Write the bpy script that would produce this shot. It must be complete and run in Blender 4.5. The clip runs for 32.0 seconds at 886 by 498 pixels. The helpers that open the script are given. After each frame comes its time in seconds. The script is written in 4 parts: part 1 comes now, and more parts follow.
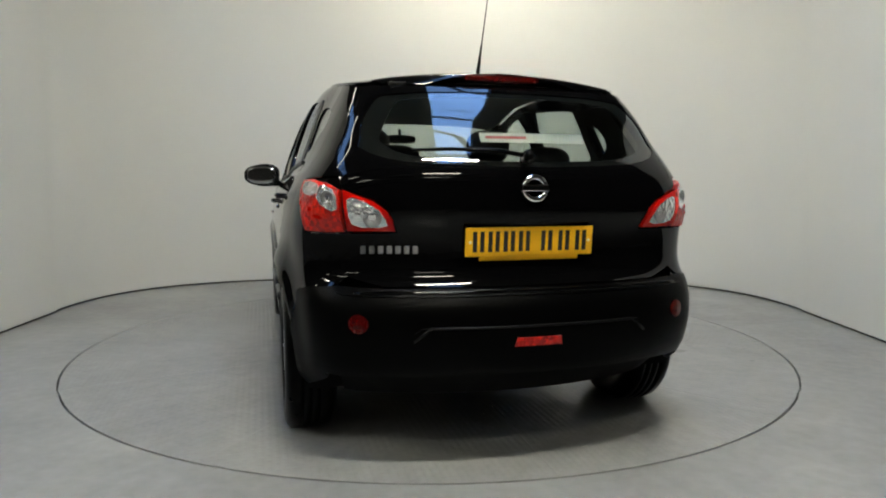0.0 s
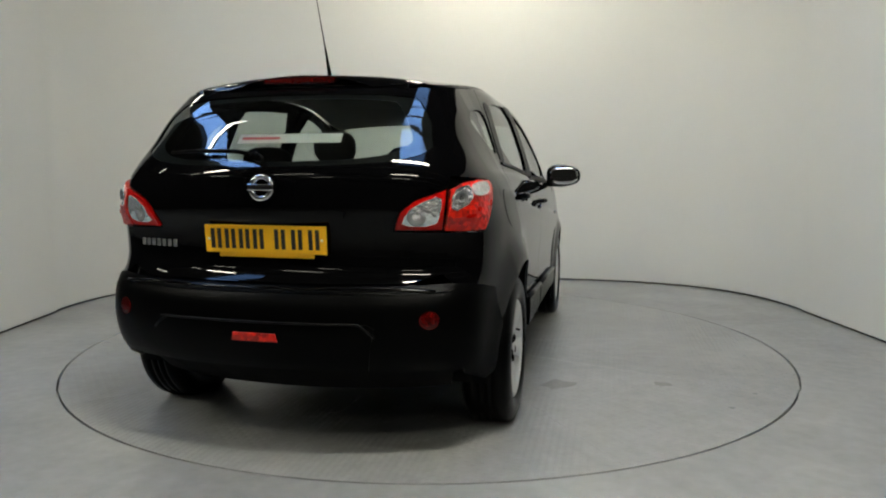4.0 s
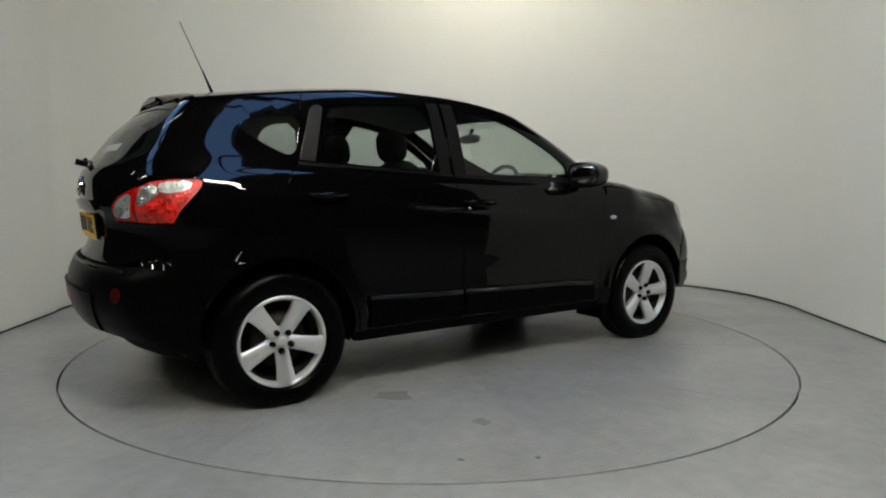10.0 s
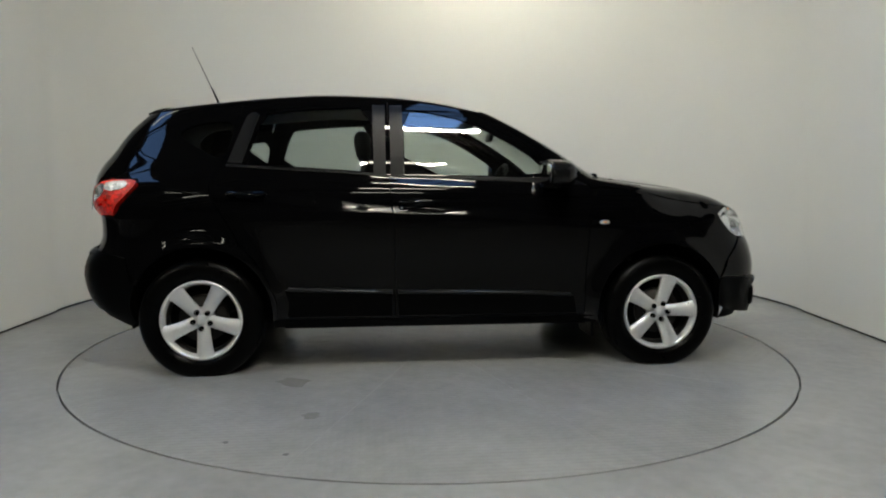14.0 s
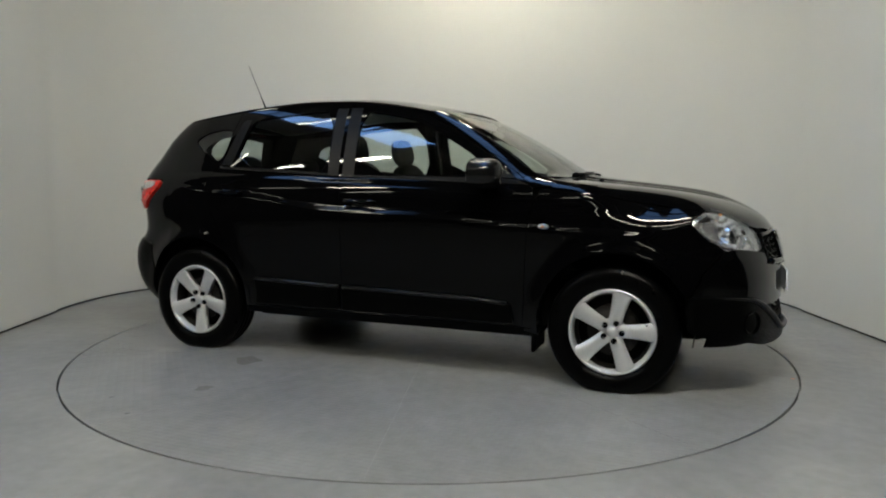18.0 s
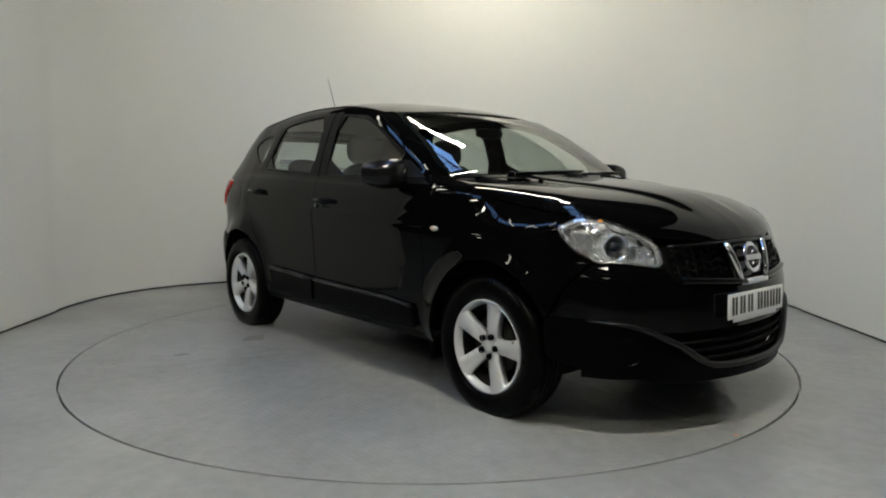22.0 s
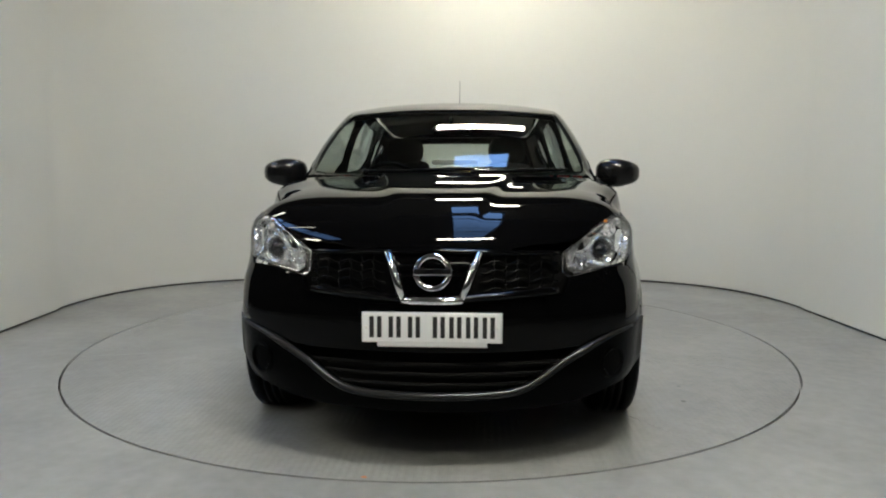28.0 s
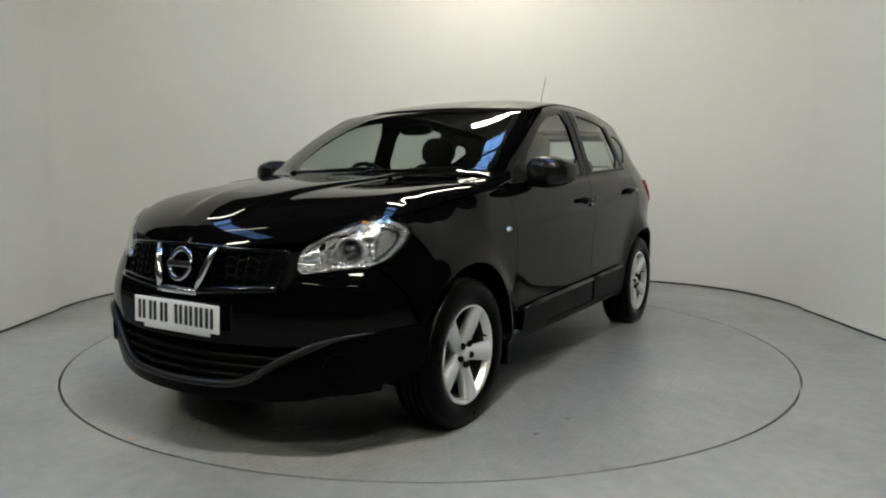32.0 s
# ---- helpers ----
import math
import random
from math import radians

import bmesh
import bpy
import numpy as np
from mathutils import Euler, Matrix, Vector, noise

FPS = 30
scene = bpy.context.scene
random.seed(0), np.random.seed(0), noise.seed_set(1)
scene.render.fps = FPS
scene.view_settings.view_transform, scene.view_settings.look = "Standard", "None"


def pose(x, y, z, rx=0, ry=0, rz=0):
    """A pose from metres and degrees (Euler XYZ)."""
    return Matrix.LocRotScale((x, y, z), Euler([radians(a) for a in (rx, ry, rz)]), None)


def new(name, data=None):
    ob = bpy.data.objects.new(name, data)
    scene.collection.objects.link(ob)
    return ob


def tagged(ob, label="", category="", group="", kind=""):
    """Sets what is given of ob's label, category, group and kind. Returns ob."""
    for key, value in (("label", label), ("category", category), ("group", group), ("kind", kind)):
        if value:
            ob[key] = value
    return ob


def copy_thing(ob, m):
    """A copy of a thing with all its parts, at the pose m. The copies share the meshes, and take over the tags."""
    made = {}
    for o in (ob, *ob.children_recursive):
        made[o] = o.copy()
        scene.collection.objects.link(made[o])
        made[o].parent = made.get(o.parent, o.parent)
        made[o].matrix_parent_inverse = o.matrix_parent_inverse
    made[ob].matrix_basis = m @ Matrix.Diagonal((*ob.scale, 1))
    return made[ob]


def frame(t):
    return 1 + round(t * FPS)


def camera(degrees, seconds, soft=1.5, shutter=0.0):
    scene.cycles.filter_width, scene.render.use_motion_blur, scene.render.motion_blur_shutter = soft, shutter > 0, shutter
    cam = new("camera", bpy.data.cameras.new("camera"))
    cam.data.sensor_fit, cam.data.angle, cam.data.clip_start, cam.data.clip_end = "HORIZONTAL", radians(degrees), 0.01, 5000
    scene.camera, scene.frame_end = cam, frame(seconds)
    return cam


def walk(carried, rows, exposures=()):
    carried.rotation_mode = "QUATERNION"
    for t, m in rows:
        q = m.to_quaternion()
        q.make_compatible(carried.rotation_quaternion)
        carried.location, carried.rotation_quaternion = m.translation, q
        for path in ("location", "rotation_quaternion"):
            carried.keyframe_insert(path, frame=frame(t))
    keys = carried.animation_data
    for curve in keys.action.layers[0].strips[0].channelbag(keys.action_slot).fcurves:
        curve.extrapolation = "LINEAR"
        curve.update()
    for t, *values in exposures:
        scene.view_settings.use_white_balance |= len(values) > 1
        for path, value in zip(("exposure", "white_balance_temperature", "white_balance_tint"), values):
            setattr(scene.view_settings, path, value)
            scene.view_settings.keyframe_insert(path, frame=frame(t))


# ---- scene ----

# camera: stands still, with one small settling nudge late in the clip
cam = camera(65.99, 32.0, soft=2.0)


def eye(yaw, pitch, roll=-0.116):
    return pose(0.0, -4.569, 1.0765, 90 + pitch, roll, yaw)


walk(cam, [(0.0, eye(-0.906, -5.656)), (23.2, eye(-0.906, -5.656)), (24.4, eye(-0.811, -5.775)), (32.0, eye(-0.811, -5.775))],
     [(0.0, 0.75), (3.0, 0.69), (7.0, 0.57), (10.0, 0.55), (12.0, 0.60), (14.0, 0.57), (17.0, 0.43), (19.0, 0.49), (21.0, 0.49), (23.0, 0.63), (25.0, 0.71), (28.0, 0.77), (30.0, 0.67), (32.0, 0.68)])

# world: daylight above the rooflights
world = bpy.data.worlds.new("world")
scene.world = world
world.use_nodes = True
wn = world.node_tree
sky = wn.nodes.new("ShaderNodeTexSky")
sky.sky_type, sky.sun_disc = "NISHITA", False
sky.sun_elevation, sky.sun_rotation = radians(38), radians(200)
wn.links.new(sky.outputs[0], wn.nodes["Background"].inputs[0])
wn.nodes["Background"].inputs[1].default_value = 0.12


# ---------------------------------------------------------------- materials
def mat(name, base, rough=0.5, metal=0.0, coat=0.0, vary=0.0, scale=6.0, bump=0.0, bscale=200.0, spec=0.5, emit=None, power=0.0, alpha_tint=None):
    m = bpy.data.materials.new(name)
    m.use_nodes = True
    nt = m.node_tree
    b = nt.nodes["Principled BSDF"]
    b.inputs["Base Color"].default_value = (*base, 1)
    b.inputs["Roughness"].default_value = rough
    b.inputs["Metallic"].default_value = metal
    b.inputs["Coat Weight"].default_value = coat
    b.inputs["Coat Roughness"].default_value = 0.03
    b.inputs["Specular IOR Level"].default_value = spec
    if emit:
        b.inputs["Emission Color"].default_value = (*emit, 1)
        b.inputs["Emission Strength"].default_value = power
    if vary or bump:
        co = nt.nodes.new("ShaderNodeTexCoord")
    if vary:
        n = nt.nodes.new("ShaderNodeTexNoise")
        n.inputs["Scale"].default_value, n.inputs["Detail"].default_value = scale, 6
        nt.links.new(co.outputs["Object"], n.inputs["Vector"])
        mix = nt.nodes.new("ShaderNodeMix")
        mix.data_type = "RGBA"
        mix.inputs[6].default_value = (*[c * (1 - vary) for c in base], 1)
        mix.inputs[7].default_value = (*[min(1, c * (1 + vary)) for c in base], 1)
        nt.links.new(n.outputs["Fac"], mix.inputs[0])
        nt.links.new(mix.outputs[2], b.inputs["Base Color"])
        r = nt.nodes.new("ShaderNodeMapRange")
        r.inputs["To Min"].default_value, r.inputs["To Max"].default_value = rough * (1 - vary), min(1, rough * (1 + vary))
        nt.links.new(n.outputs["Fac"], r.inputs["Value"])
        nt.links.new(r.outputs["Result"], b.inputs["Roughness"])
    if bump:
        n2 = nt.nodes.new("ShaderNodeTexNoise")
        n2.inputs["Scale"].default_value, n2.inputs["Detail"].default_value = bscale, 3
        nt.links.new(co.outputs["Object"], n2.inputs["Vector"])
        bp = nt.nodes.new("ShaderNodeBump")
        bp.inputs["Strength"].default_value, bp.inputs["Distance"].default_value = bump, 0.002
        nt.links.new(n2.outputs["Fac"], bp.inputs["Height"])
        nt.links.new(bp.outputs["Normal"], b.inputs["Normal"])
    return m


def glass_mat(name, tint, rough=0.0, gloss=0.115):
    m = bpy.data.materials.new(name)
    m.use_nodes = True
    nt = m.node_tree
    nt.nodes.remove(nt.nodes["Principled BSDF"])
    t = nt.nodes.new("ShaderNodeBsdfTransparent")
    t.inputs[0].default_value = (*tint, 1)
    g = nt.nodes.new("ShaderNodeBsdfGlossy")
    g.inputs["Roughness"].default_value = rough
    lw = nt.nodes.new("ShaderNodeLayerWeight")
    lw.inputs["Blend"].default_value = 0.5
    pw = nt.nodes.new("ShaderNodeMath")
    pw.operation = "POWER"
    pw.inputs[1].default_value = 4.5
    nt.links.new(lw.outputs["Facing"], pw.inputs[0])
    f = nt.nodes.new("ShaderNodeMath")
    f.operation = "MULTIPLY_ADD"
    f.inputs[1].default_value, f.inputs[2].default_value = 0.9, gloss
    nt.links.new(pw.outputs[0], f.inputs[0])
    mix = nt.nodes.new("ShaderNodeMixShader")
    for a, c in ((f.outputs[0], mix.inputs[0]), (t.outputs[0], mix.inputs[1]), (g.outputs[0], mix.inputs[2]), (mix.outputs[0], nt.nodes["Material Output"].inputs[0])):
        nt.links.new(a, c)
    return m


def lens_mat(name, low, high, scale, rough=0.10, metal=0.0, coat=1.0):
    """Moulded lamp plastic: prism bumps, with uneven glints mixed into the colour."""
    m = mat(name, low, rough, metal, coat)
    nt = m.node_tree
    b = nt.nodes["Principled BSDF"]
    co, vo, mix, bp = nt.nodes.new("ShaderNodeTexCoord"), nt.nodes.new("ShaderNodeTexVoronoi"), nt.nodes.new("ShaderNodeMix"), nt.nodes.new("ShaderNodeBump")
    vo.inputs["Scale"].default_value = scale
    mix.data_type = "RGBA"
    mix.inputs[6].default_value, mix.inputs[7].default_value = (*low, 1), (*high, 1)
    bp.inputs["Strength"].default_value, bp.inputs["Distance"].default_value = 0.8, 0.004
    sep = nt.nodes.new("ShaderNodeSeparateColor")
    for a, c in ((co.outputs["Object"], vo.inputs["Vector"]), (vo.outputs["Color"], sep.inputs[0]), (sep.outputs[0], mix.inputs[0]), (mix.outputs[2], b.inputs["Base Color"]), (vo.outputs["Distance"], bp.inputs["Height"]), (bp.outputs["Normal"], b.inputs["Normal"])):
        nt.links.new(a, c)
    return m


PAINT = mat("black_paint", (0.0015, 0.0015, 0.0017), 0.3, 0.0, 1.0, spec=0.0)
PAINT.node_tree.nodes["Principled BSDF"].inputs["Coat IOR"].default_value = 1.29
PLASTIC = mat("black_plastic", (0.0011, 0.0011, 0.0011), 0.30, vary=0.12, scale=30, bump=0.2, bscale=900, spec=0.045)
GRILLE = mat("gloss_grille", (0.0018, 0.0018, 0.0018), 0.14, vary=0.1, scale=30, spec=0.035)
SATIN = mat("satin_black", (0.006, 0.006, 0.0062), 0.22, vary=0.1, scale=30, spec=0.35)
LIP = mat("satin_lip", (0.008, 0.008, 0.0083), 0.30, vary=0.1, scale=30, spec=0.35)
TRIM = mat("satin_trim", (0.006, 0.006, 0.0062), 0.36, vary=0.1, scale=12, spec=0.12)
DARK = mat("dark_inner", (0.003, 0.003, 0.003), 0.8, vary=0.2, scale=9, spec=0.1)
RUBBER = mat("tyre_rubber", (0.0010, 0.0010, 0.0010), 0.30, vary=0.25, scale=25, bump=0.2, bscale=350, spec=0.07)
ALLOY = mat("silver_alloy", (0.72, 0.73, 0.74), 0.34, 0.6, 0.3, vary=0.08, scale=14)
CHROME = mat("chrome", (0.8, 0.8, 0.8), 0.06, 1.0)
# wheel metal: the shade between the spokes is put into this dark colour
SHADED_METAL = mat("shaded_wheel_metal", (0.03, 0.028, 0.026), 0.5, 0.8, vary=0.3, scale=30)
CLOTH = mat("seat_cloth", (0.008, 0.008, 0.0085), 0.9, vary=0.3, scale=60, bump=0.5, bscale=600, spec=0.15)
HEADLINER = mat("headliner", (0.33, 0.33, 0.31), 0.9, vary=0.08, scale=40)
GLASS = glass_mat("tinted_glass", (0.78, 0.84, 0.80))
PRIVACY = glass_mat("dark_glass", (0.74, 0.80, 0.77))
LENS = glass_mat("clear_lens", (0.95, 0.96, 0.97), 0.02, 0.06)
RED_LENS = lens_mat("red_lens", (0.24, 0.0015, 0.001), (0.80, 0.016, 0.004), 60, rough=0.3, coat=0.12)
RED_RIM = mat("red_rim", (0.42, 0.005, 0.003), 0.2, 0.0, 0.2, vary=0.35, scale=30, spec=0.25)
SILVER = lens_mat("silvered_facets", (0.70, 0.70, 0.71), (0.97, 0.97, 0.98), 60, 0.11, 0.75)
MILKY = lens_mat("milky_lens", (0.50, 0.485, 0.47), (0.80, 0.78, 0.76), 55, 0.14, 0.4)
FACET = mat("bright_chrome_plastic", (0.90, 0.91, 0.92), 0.12, 0.8, vary=0.10, scale=40)
LAMP_GREY = mat("grey_lamp_bezel", (0.30, 0.30, 0.305), 0.22, 0.5, vary=0.25, scale=30)
RED_DARK = mat("dark_red_reflector", (0.05, 0.0015, 0.0015), 0.15, 0.0, 0.3, vary=0.3, scale=60)
CLEAR_TAIL = mat("clear_tail_lens", (0.62, 0.62, 0.62), 0.12, 0.35, 1.0, vary=0.3, scale=55)
REFLECTOR = lens_mat("lamp_reflector", (0.66, 0.67, 0.68), (0.94, 0.95, 0.96), 45, 0.12, 0.75)
BULL = mat("projector_glass", (0.008, 0.009, 0.011), 0.03, 0.0, 1.0)
AMBER = mat("amber_bulb", (0.7, 0.22, 0.02), 0.2, 0.0, 0.6)
YELLOW = mat("yellow_plate", (0.86, 0.46, 0.004), 0.5, vary=0.04, scale=12)
WHITE = mat("white_plate", (0.82, 0.83, 0.84), 0.35, vary=0.04, scale=12)
INK = mat("plate_ink", (0.012, 0.012, 0.012), 0.4)
PAPER = mat("sticker_white", (0.78, 0.78, 0.76), 0.5, vary=0.04, scale=20)
REDINK = mat("sticker_red", (0.55, 0.14, 0.15), 0.5)


# ---------------------------------------------------------------- mesh helpers
def part(name, bm, material, parent, label="", kind=""):
    me = bpy.data.meshes.new(name)
    bm.to_mesh(me)
    bm.free()
    for m in (material if isinstance(material, (list, tuple)) else [material]):
        me.materials.append(m)
    if "shade" in me.attributes:
        n = np.zeros(len(me.vertices) * 3, np.float32)
        me.attributes["shade"].data.foreach_get("vector", n)
        me.attributes.remove(me.attributes["shade"])
        me.normals_split_custom_set_from_vertices(n.reshape(-1, 3).tolist())
    ob = new(name, me)
    ob.parent = parent
    if label or kind:
        tagged(ob, label, kind=kind)
    return ob


def smooth(bm, angle=40):
    for f in bm.faces:
        f.smooth = True
    lim = radians(angle)
    for e in bm.edges:
        if len(e.link_faces) == 2 and e.calc_face_angle(0) > lim:
            e.smooth = False
    return bm


def box(bm, x0, x1, y0, y1, z0, z1, bevel=0.0, seg=2):
    b = bmesh.new()
    bmesh.ops.create_cube(b, size=1, matrix=Matrix.Translation(((x0 + x1) / 2, (y0 + y1) / 2, (z0 + z1) / 2)) @ Matrix.Diagonal((x1 - x0, y1 - y0, z1 - z0, 1)))
    if bevel:
        bmesh.ops.bevel(b, geom=b.edges[:], offset=bevel, segments=seg, profile=0.5, affect="EDGES")
    join(bm, b)
    return bm


def join(bm, b, m=None):
    if m is not None:
        b.transform(m)
    me = bpy.data.meshes.new("tmp")
    b.to_mesh(me)
    b.free()
    bm.from_mesh(me)
    bpy.data.meshes.remove(me)
    return bm


def ring_mesh(rows, close=True):
    """A lathe-like or lofted mesh from rows of points; every row is a closed loop."""
    bm = bmesh.new()
    vs = [[bm.verts.new(p) for p in r] for r in rows]
    n = len(rows[0])
    for a, b in zip(vs, vs[1:]):
        for i in range(n if close else n - 1):
            j = (i + 1) % n
            bm.faces.new((a[i], a[j], b[j], b[i]))
    return bm


def lathe_y(profile, seg=48):
    """Turns (radius, y) round the y axis."""
    rows = [[(r * math.cos(2 * math.pi * k / seg), y, r * math.sin(2 * math.pi * k / seg)) for k in range(seg)] for r, y in profile]
    return smooth(ring_mesh(rows), 35)


def tube(points, radius, seg=10, cap=True):
    pts = [Vector(p) for p in points]
    rows = []
    up = Vector((0.13, 0.21, 0.97))
    for i, p in enumerate(pts):
        d = (pts[min(i + 1, len(pts) - 1)] - pts[max(i - 1, 0)]).normalized()
        a = d.cross(up).normalized()
        b = d.cross(a)
        r = radius[i] if isinstance(radius, (list, tuple)) else radius
        rows.append([p + a * (r * math.cos(2 * math.pi * k / seg)) + b * (r * math.sin(2 * math.pi * k / seg)) for k in range(seg)])
    bm = ring_mesh(rows)
    if cap:
        bm.verts.ensure_lookup_table()
        bm.faces.new(bm.verts[:seg][::-1])
        bm.faces.new(bm.verts[-seg:])
    return smooth(bm, 50)


def pillow(cx, cy, cz, sx, sy, sz, n=3.0, seg=20, tilt=0.0):
    """A rounded cushion: a superellipsoid with flat sides."""
    b = bmesh.new()
    bmesh.ops.create_uvsphere(b, u_segments=seg * 2, v_segments=seg, radius=1)
    for v in b.verts:
        c = v.co
        k = (abs(c.x) ** n + abs(c.y) ** n + abs(c.z) ** n) ** (1 / n)
        v.co = Vector((c.x / k * sx, c.y / k * sy, c.z / k * sz))
    b.transform(pose(cx, cy, cz, 0, tilt, 0))
    return smooth(b, 60)


# ---------------------------------------------------------------- the car's surface
def spline(pts, soft=0.011):
    """A smooth curve through (t, v) pairs, with its kinks in curvature rounded off."""
    t, v = np.array(pts, float).T
    d = np.diff(v) / np.diff(t)
    m = np.concatenate([[d[0]], np.where(d[1:] * d[:-1] > 0, 2 * d[1:] * d[:-1] / np.where(d[1:] + d[:-1] == 0, 1, d[1:] + d[:-1]), 0), [d[-1]]])

    def raw(q):
        q = np.clip(np.asarray(q, float), t[0], t[-1])
        i = np.clip(np.searchsorted(t, q) - 1, 0, len(t) - 2)
        h = t[i + 1] - t[i]
        u = (q - t[i]) / h
        return (1 + 2 * u) * (1 - u) ** 2 * v[i] + u * (1 - u) ** 2 * h * m[i] + u * u * (3 - 2 * u) * v[i + 1] + u * u * (u - 1) * h * m[i + 1]

    g = np.linspace(t[0], t[-1], 401)
    w = raw(g)
    k = np.exp(-0.5 * (np.arange(-16, 17) / (soft * 400)) ** 2)
    pad = np.concatenate([2 * w[0] - w[16:0:-1], w, 2 * w[-1] - w[-2:-18:-1]])
    w = np.convolve(pad, k / k.sum(), "valid")
    step = g[1] - g[0]
    sl = np.gradient(w, step)

    def f(q):
        q = np.clip(np.asarray(q, float), g[0], g[-1])
        i = np.clip(((q - g[0]) / step).astype(int), 0, 399)
        u = (q - g[i]) / step
        return (1 + 2 * u) * (1 - u) ** 2 * w[i] + u * (1 - u) ** 2 * step * sl[i] + u * u * (3 - 2 * u) * w[i + 1] + u * u * (u - 1) * step * sl[i + 1]
    return f


NOSE = spline([(0.10, 2.05), (0.17, 2.12), (0.23, 2.165), (0.32, 2.165), (0.42, 2.15), (0.55, 2.145), (0.69, 2.13), (0.80, 2.10), (0.884, 2.045), (0.95, 1.935), (1.006, 1.785),
               (1.038, 1.62), (1.060, 1.43), (1.080, 1.25), (1.097, 1.085), (1.126, 1.032), (1.21, 0.898), (1.32, 0.715), (1.426, 0.518), (1.504, 0.352), (1.533, 0.24), (1.586, -0.04), (1.62, -0.5)])
TAIL = spline([(0.10, -1.80), (0.21, -1.90), (0.31, -2.01), (0.41, -2.087), (0.52, -2.115), (0.61, -2.105), (0.675, -2.067), (0.70, -2.035), (0.77, -2.006), (0.83, -2.006), (0.90, -2.014), (0.95, -2.045),
               (1.08, -2.044), (1.14, -2.02), (1.24, -1.945), (1.34, -1.865), (1.47, -1.70), (1.52, -1.62), (1.62, -0.9)])
WIDE = spline([(0.10, 0.74), (0.20, 0.80), (0.28, 0.845), (0.36, 0.866), (0.46, 0.868), (0.60, 0.872), (0.75, 0.880), (0.88, 0.884), (0.95, 0.872), (1.02, 0.852), (1.09, 0.828), (1.20, 0.799), (1.35, 0.750),
               (1.43, 0.719), (1.50, 0.684), (1.54, 0.655), (1.57, 0.61), (1.62, 0.53)])
AFRONT = spline([(0.1, 1.0), (0.30, 0.87), (0.45, 0.79), (0.56, 0.745), (0.68, 0.83), (0.76, 0.965), (0.80, 0.965), (0.87, 0.88), (0.93, 0.77), (0.96, 0.72), (1.0, 0.62), (1.05, 0.55), (1.13, 0.44), (1.25, 0.34), (1.50, 0.29), (1.62, 0.28)])
AREAR = spline([(0.1, 1.0), (1.06, 0.98), (1.2, 0.86), (1.3, 0.73), (1.4, 0.55), (1.475, 0.40), (1.62, 0.36)])
SLIM = spline([(0.1, 1.0), (1.04, 1.0), (1.22, 0.936), (1.35, 0.905), (1.50, 0.878), (1.62, 0.88)])


def wide_rear(z):
    return WIDE(z) * SLIM(z)

FPTS = [(0, 0), (0.006, 0.12), (0.034, 0.30), (0.115, 0.57), (0.21, 0.76), (0.30, 0.86), (0.42, 0.925), (0.60, 0.968), (0.80, 0.99), (1.0, 1.0)]
RPTS = [(0, 0), (0.003, 0.12), (0.014, 0.30), (0.062, 0.57), (0.11, 0.73), (0.17, 0.85), (0.27, 0.93), (0.42, 0.97), (0.58, 0.99), (0.75, 1.0)]


def template(pts):
    a = np.array(pts)
    c = np.concatenate([[0], np.cumsum(np.hypot(np.diff(a[:, 0]), 0.87 * np.diff(a[:, 1])))])
    u = np.linspace(0, c[-1], 240)
    dx, yf = spline(list(zip(c, a[:, 0])))(u), spline(list(zip(c, a[:, 1])))(u)
    return u, dx, np.maximum.accumulate(yf)


FU, FDX, FYF = template(FPTS)
RU, RDX, RYF = template(RPTS)
HUBS = (1.315, -1.315)
HUB_Z, TYRE_R = 0.335, 0.335


def flare(x, z):
    out = 0
    for h in HUBS:
        d = np.hypot(x - h, z - HUB_Z)
        amp, wide = 0.024, 0.07
        if h < 0:
            amp, wide = 0.046 * np.clip((x + 1.84) / 0.34, 0, 1) * np.clip((-0.80 - x) / 0.45, 0.25, 1), 0.095
        out = out + amp * np.exp(-((d - 0.37) / wide) ** 2) * (z > 0.2)
    return out


CREASE = spline([(-1.6, 1.05), (-1.3, 1.03), (-0.89, 0.99), (-0.39, 0.925), (0.2, 0.897), (0.74, 0.852), (1.0, 0.84), (1.6, 0.82)])
BELT = spline([(-1.6, 1.12), (-1.12, 1.115), (-0.37, 1.086), (0.2, 1.062), (0.6, 1.045), (1.6, 1.03)])


def side_y(x, z):
    """Half width of the body at x, z."""
    x, z = np.asarray(x, float), np.asarray(z, float)
    f = np.interp((NOSE(z) - x) / AFRONT(z), FDX, FYF)
    r = np.interp((x - TAIL(z)) / AREAR(z), RDX, RYF)
    body = np.clip((1.55 - np.abs(x)) / 0.3, 0, 1)
    crease = body * (0.004 - 0.011 / (1 + np.exp(-(z - CREASE(x)) / 0.006)) - 0.012 / (1 + np.exp(-(z - BELT(x)) / 0.006)) + 0.010 * (z - 0.93) / 0.1 * (z > 0.93) * (z < 1.03) + 0.010 * (z >= 1.03))
    k = np.clip((-0.70 - x) / 0.95, 0, 1)
    slim = 1 - (1 - SLIM(z)) * k * k * (3 - 2 * k)
    return WIDE(z) * slim * np.minimum(f, r) + flare(x, z) + crease - 0.002 * np.exp(-((z - 0.56) / 0.10) ** 2) * np.exp(-np.clip(np.abs(x) - 1.2, 0, 2) ** 2 / 0.03)


def front_x(y, z):
    return NOSE(z) - AFRONT(z) * np.interp(np.abs(y) / WIDE(z), FYF, FDX)


def rear_x(y, z):
    return TAIL(z) + AREAR(z) * np.interp(np.abs(y) / wide_rear(z), RYF, RDX)


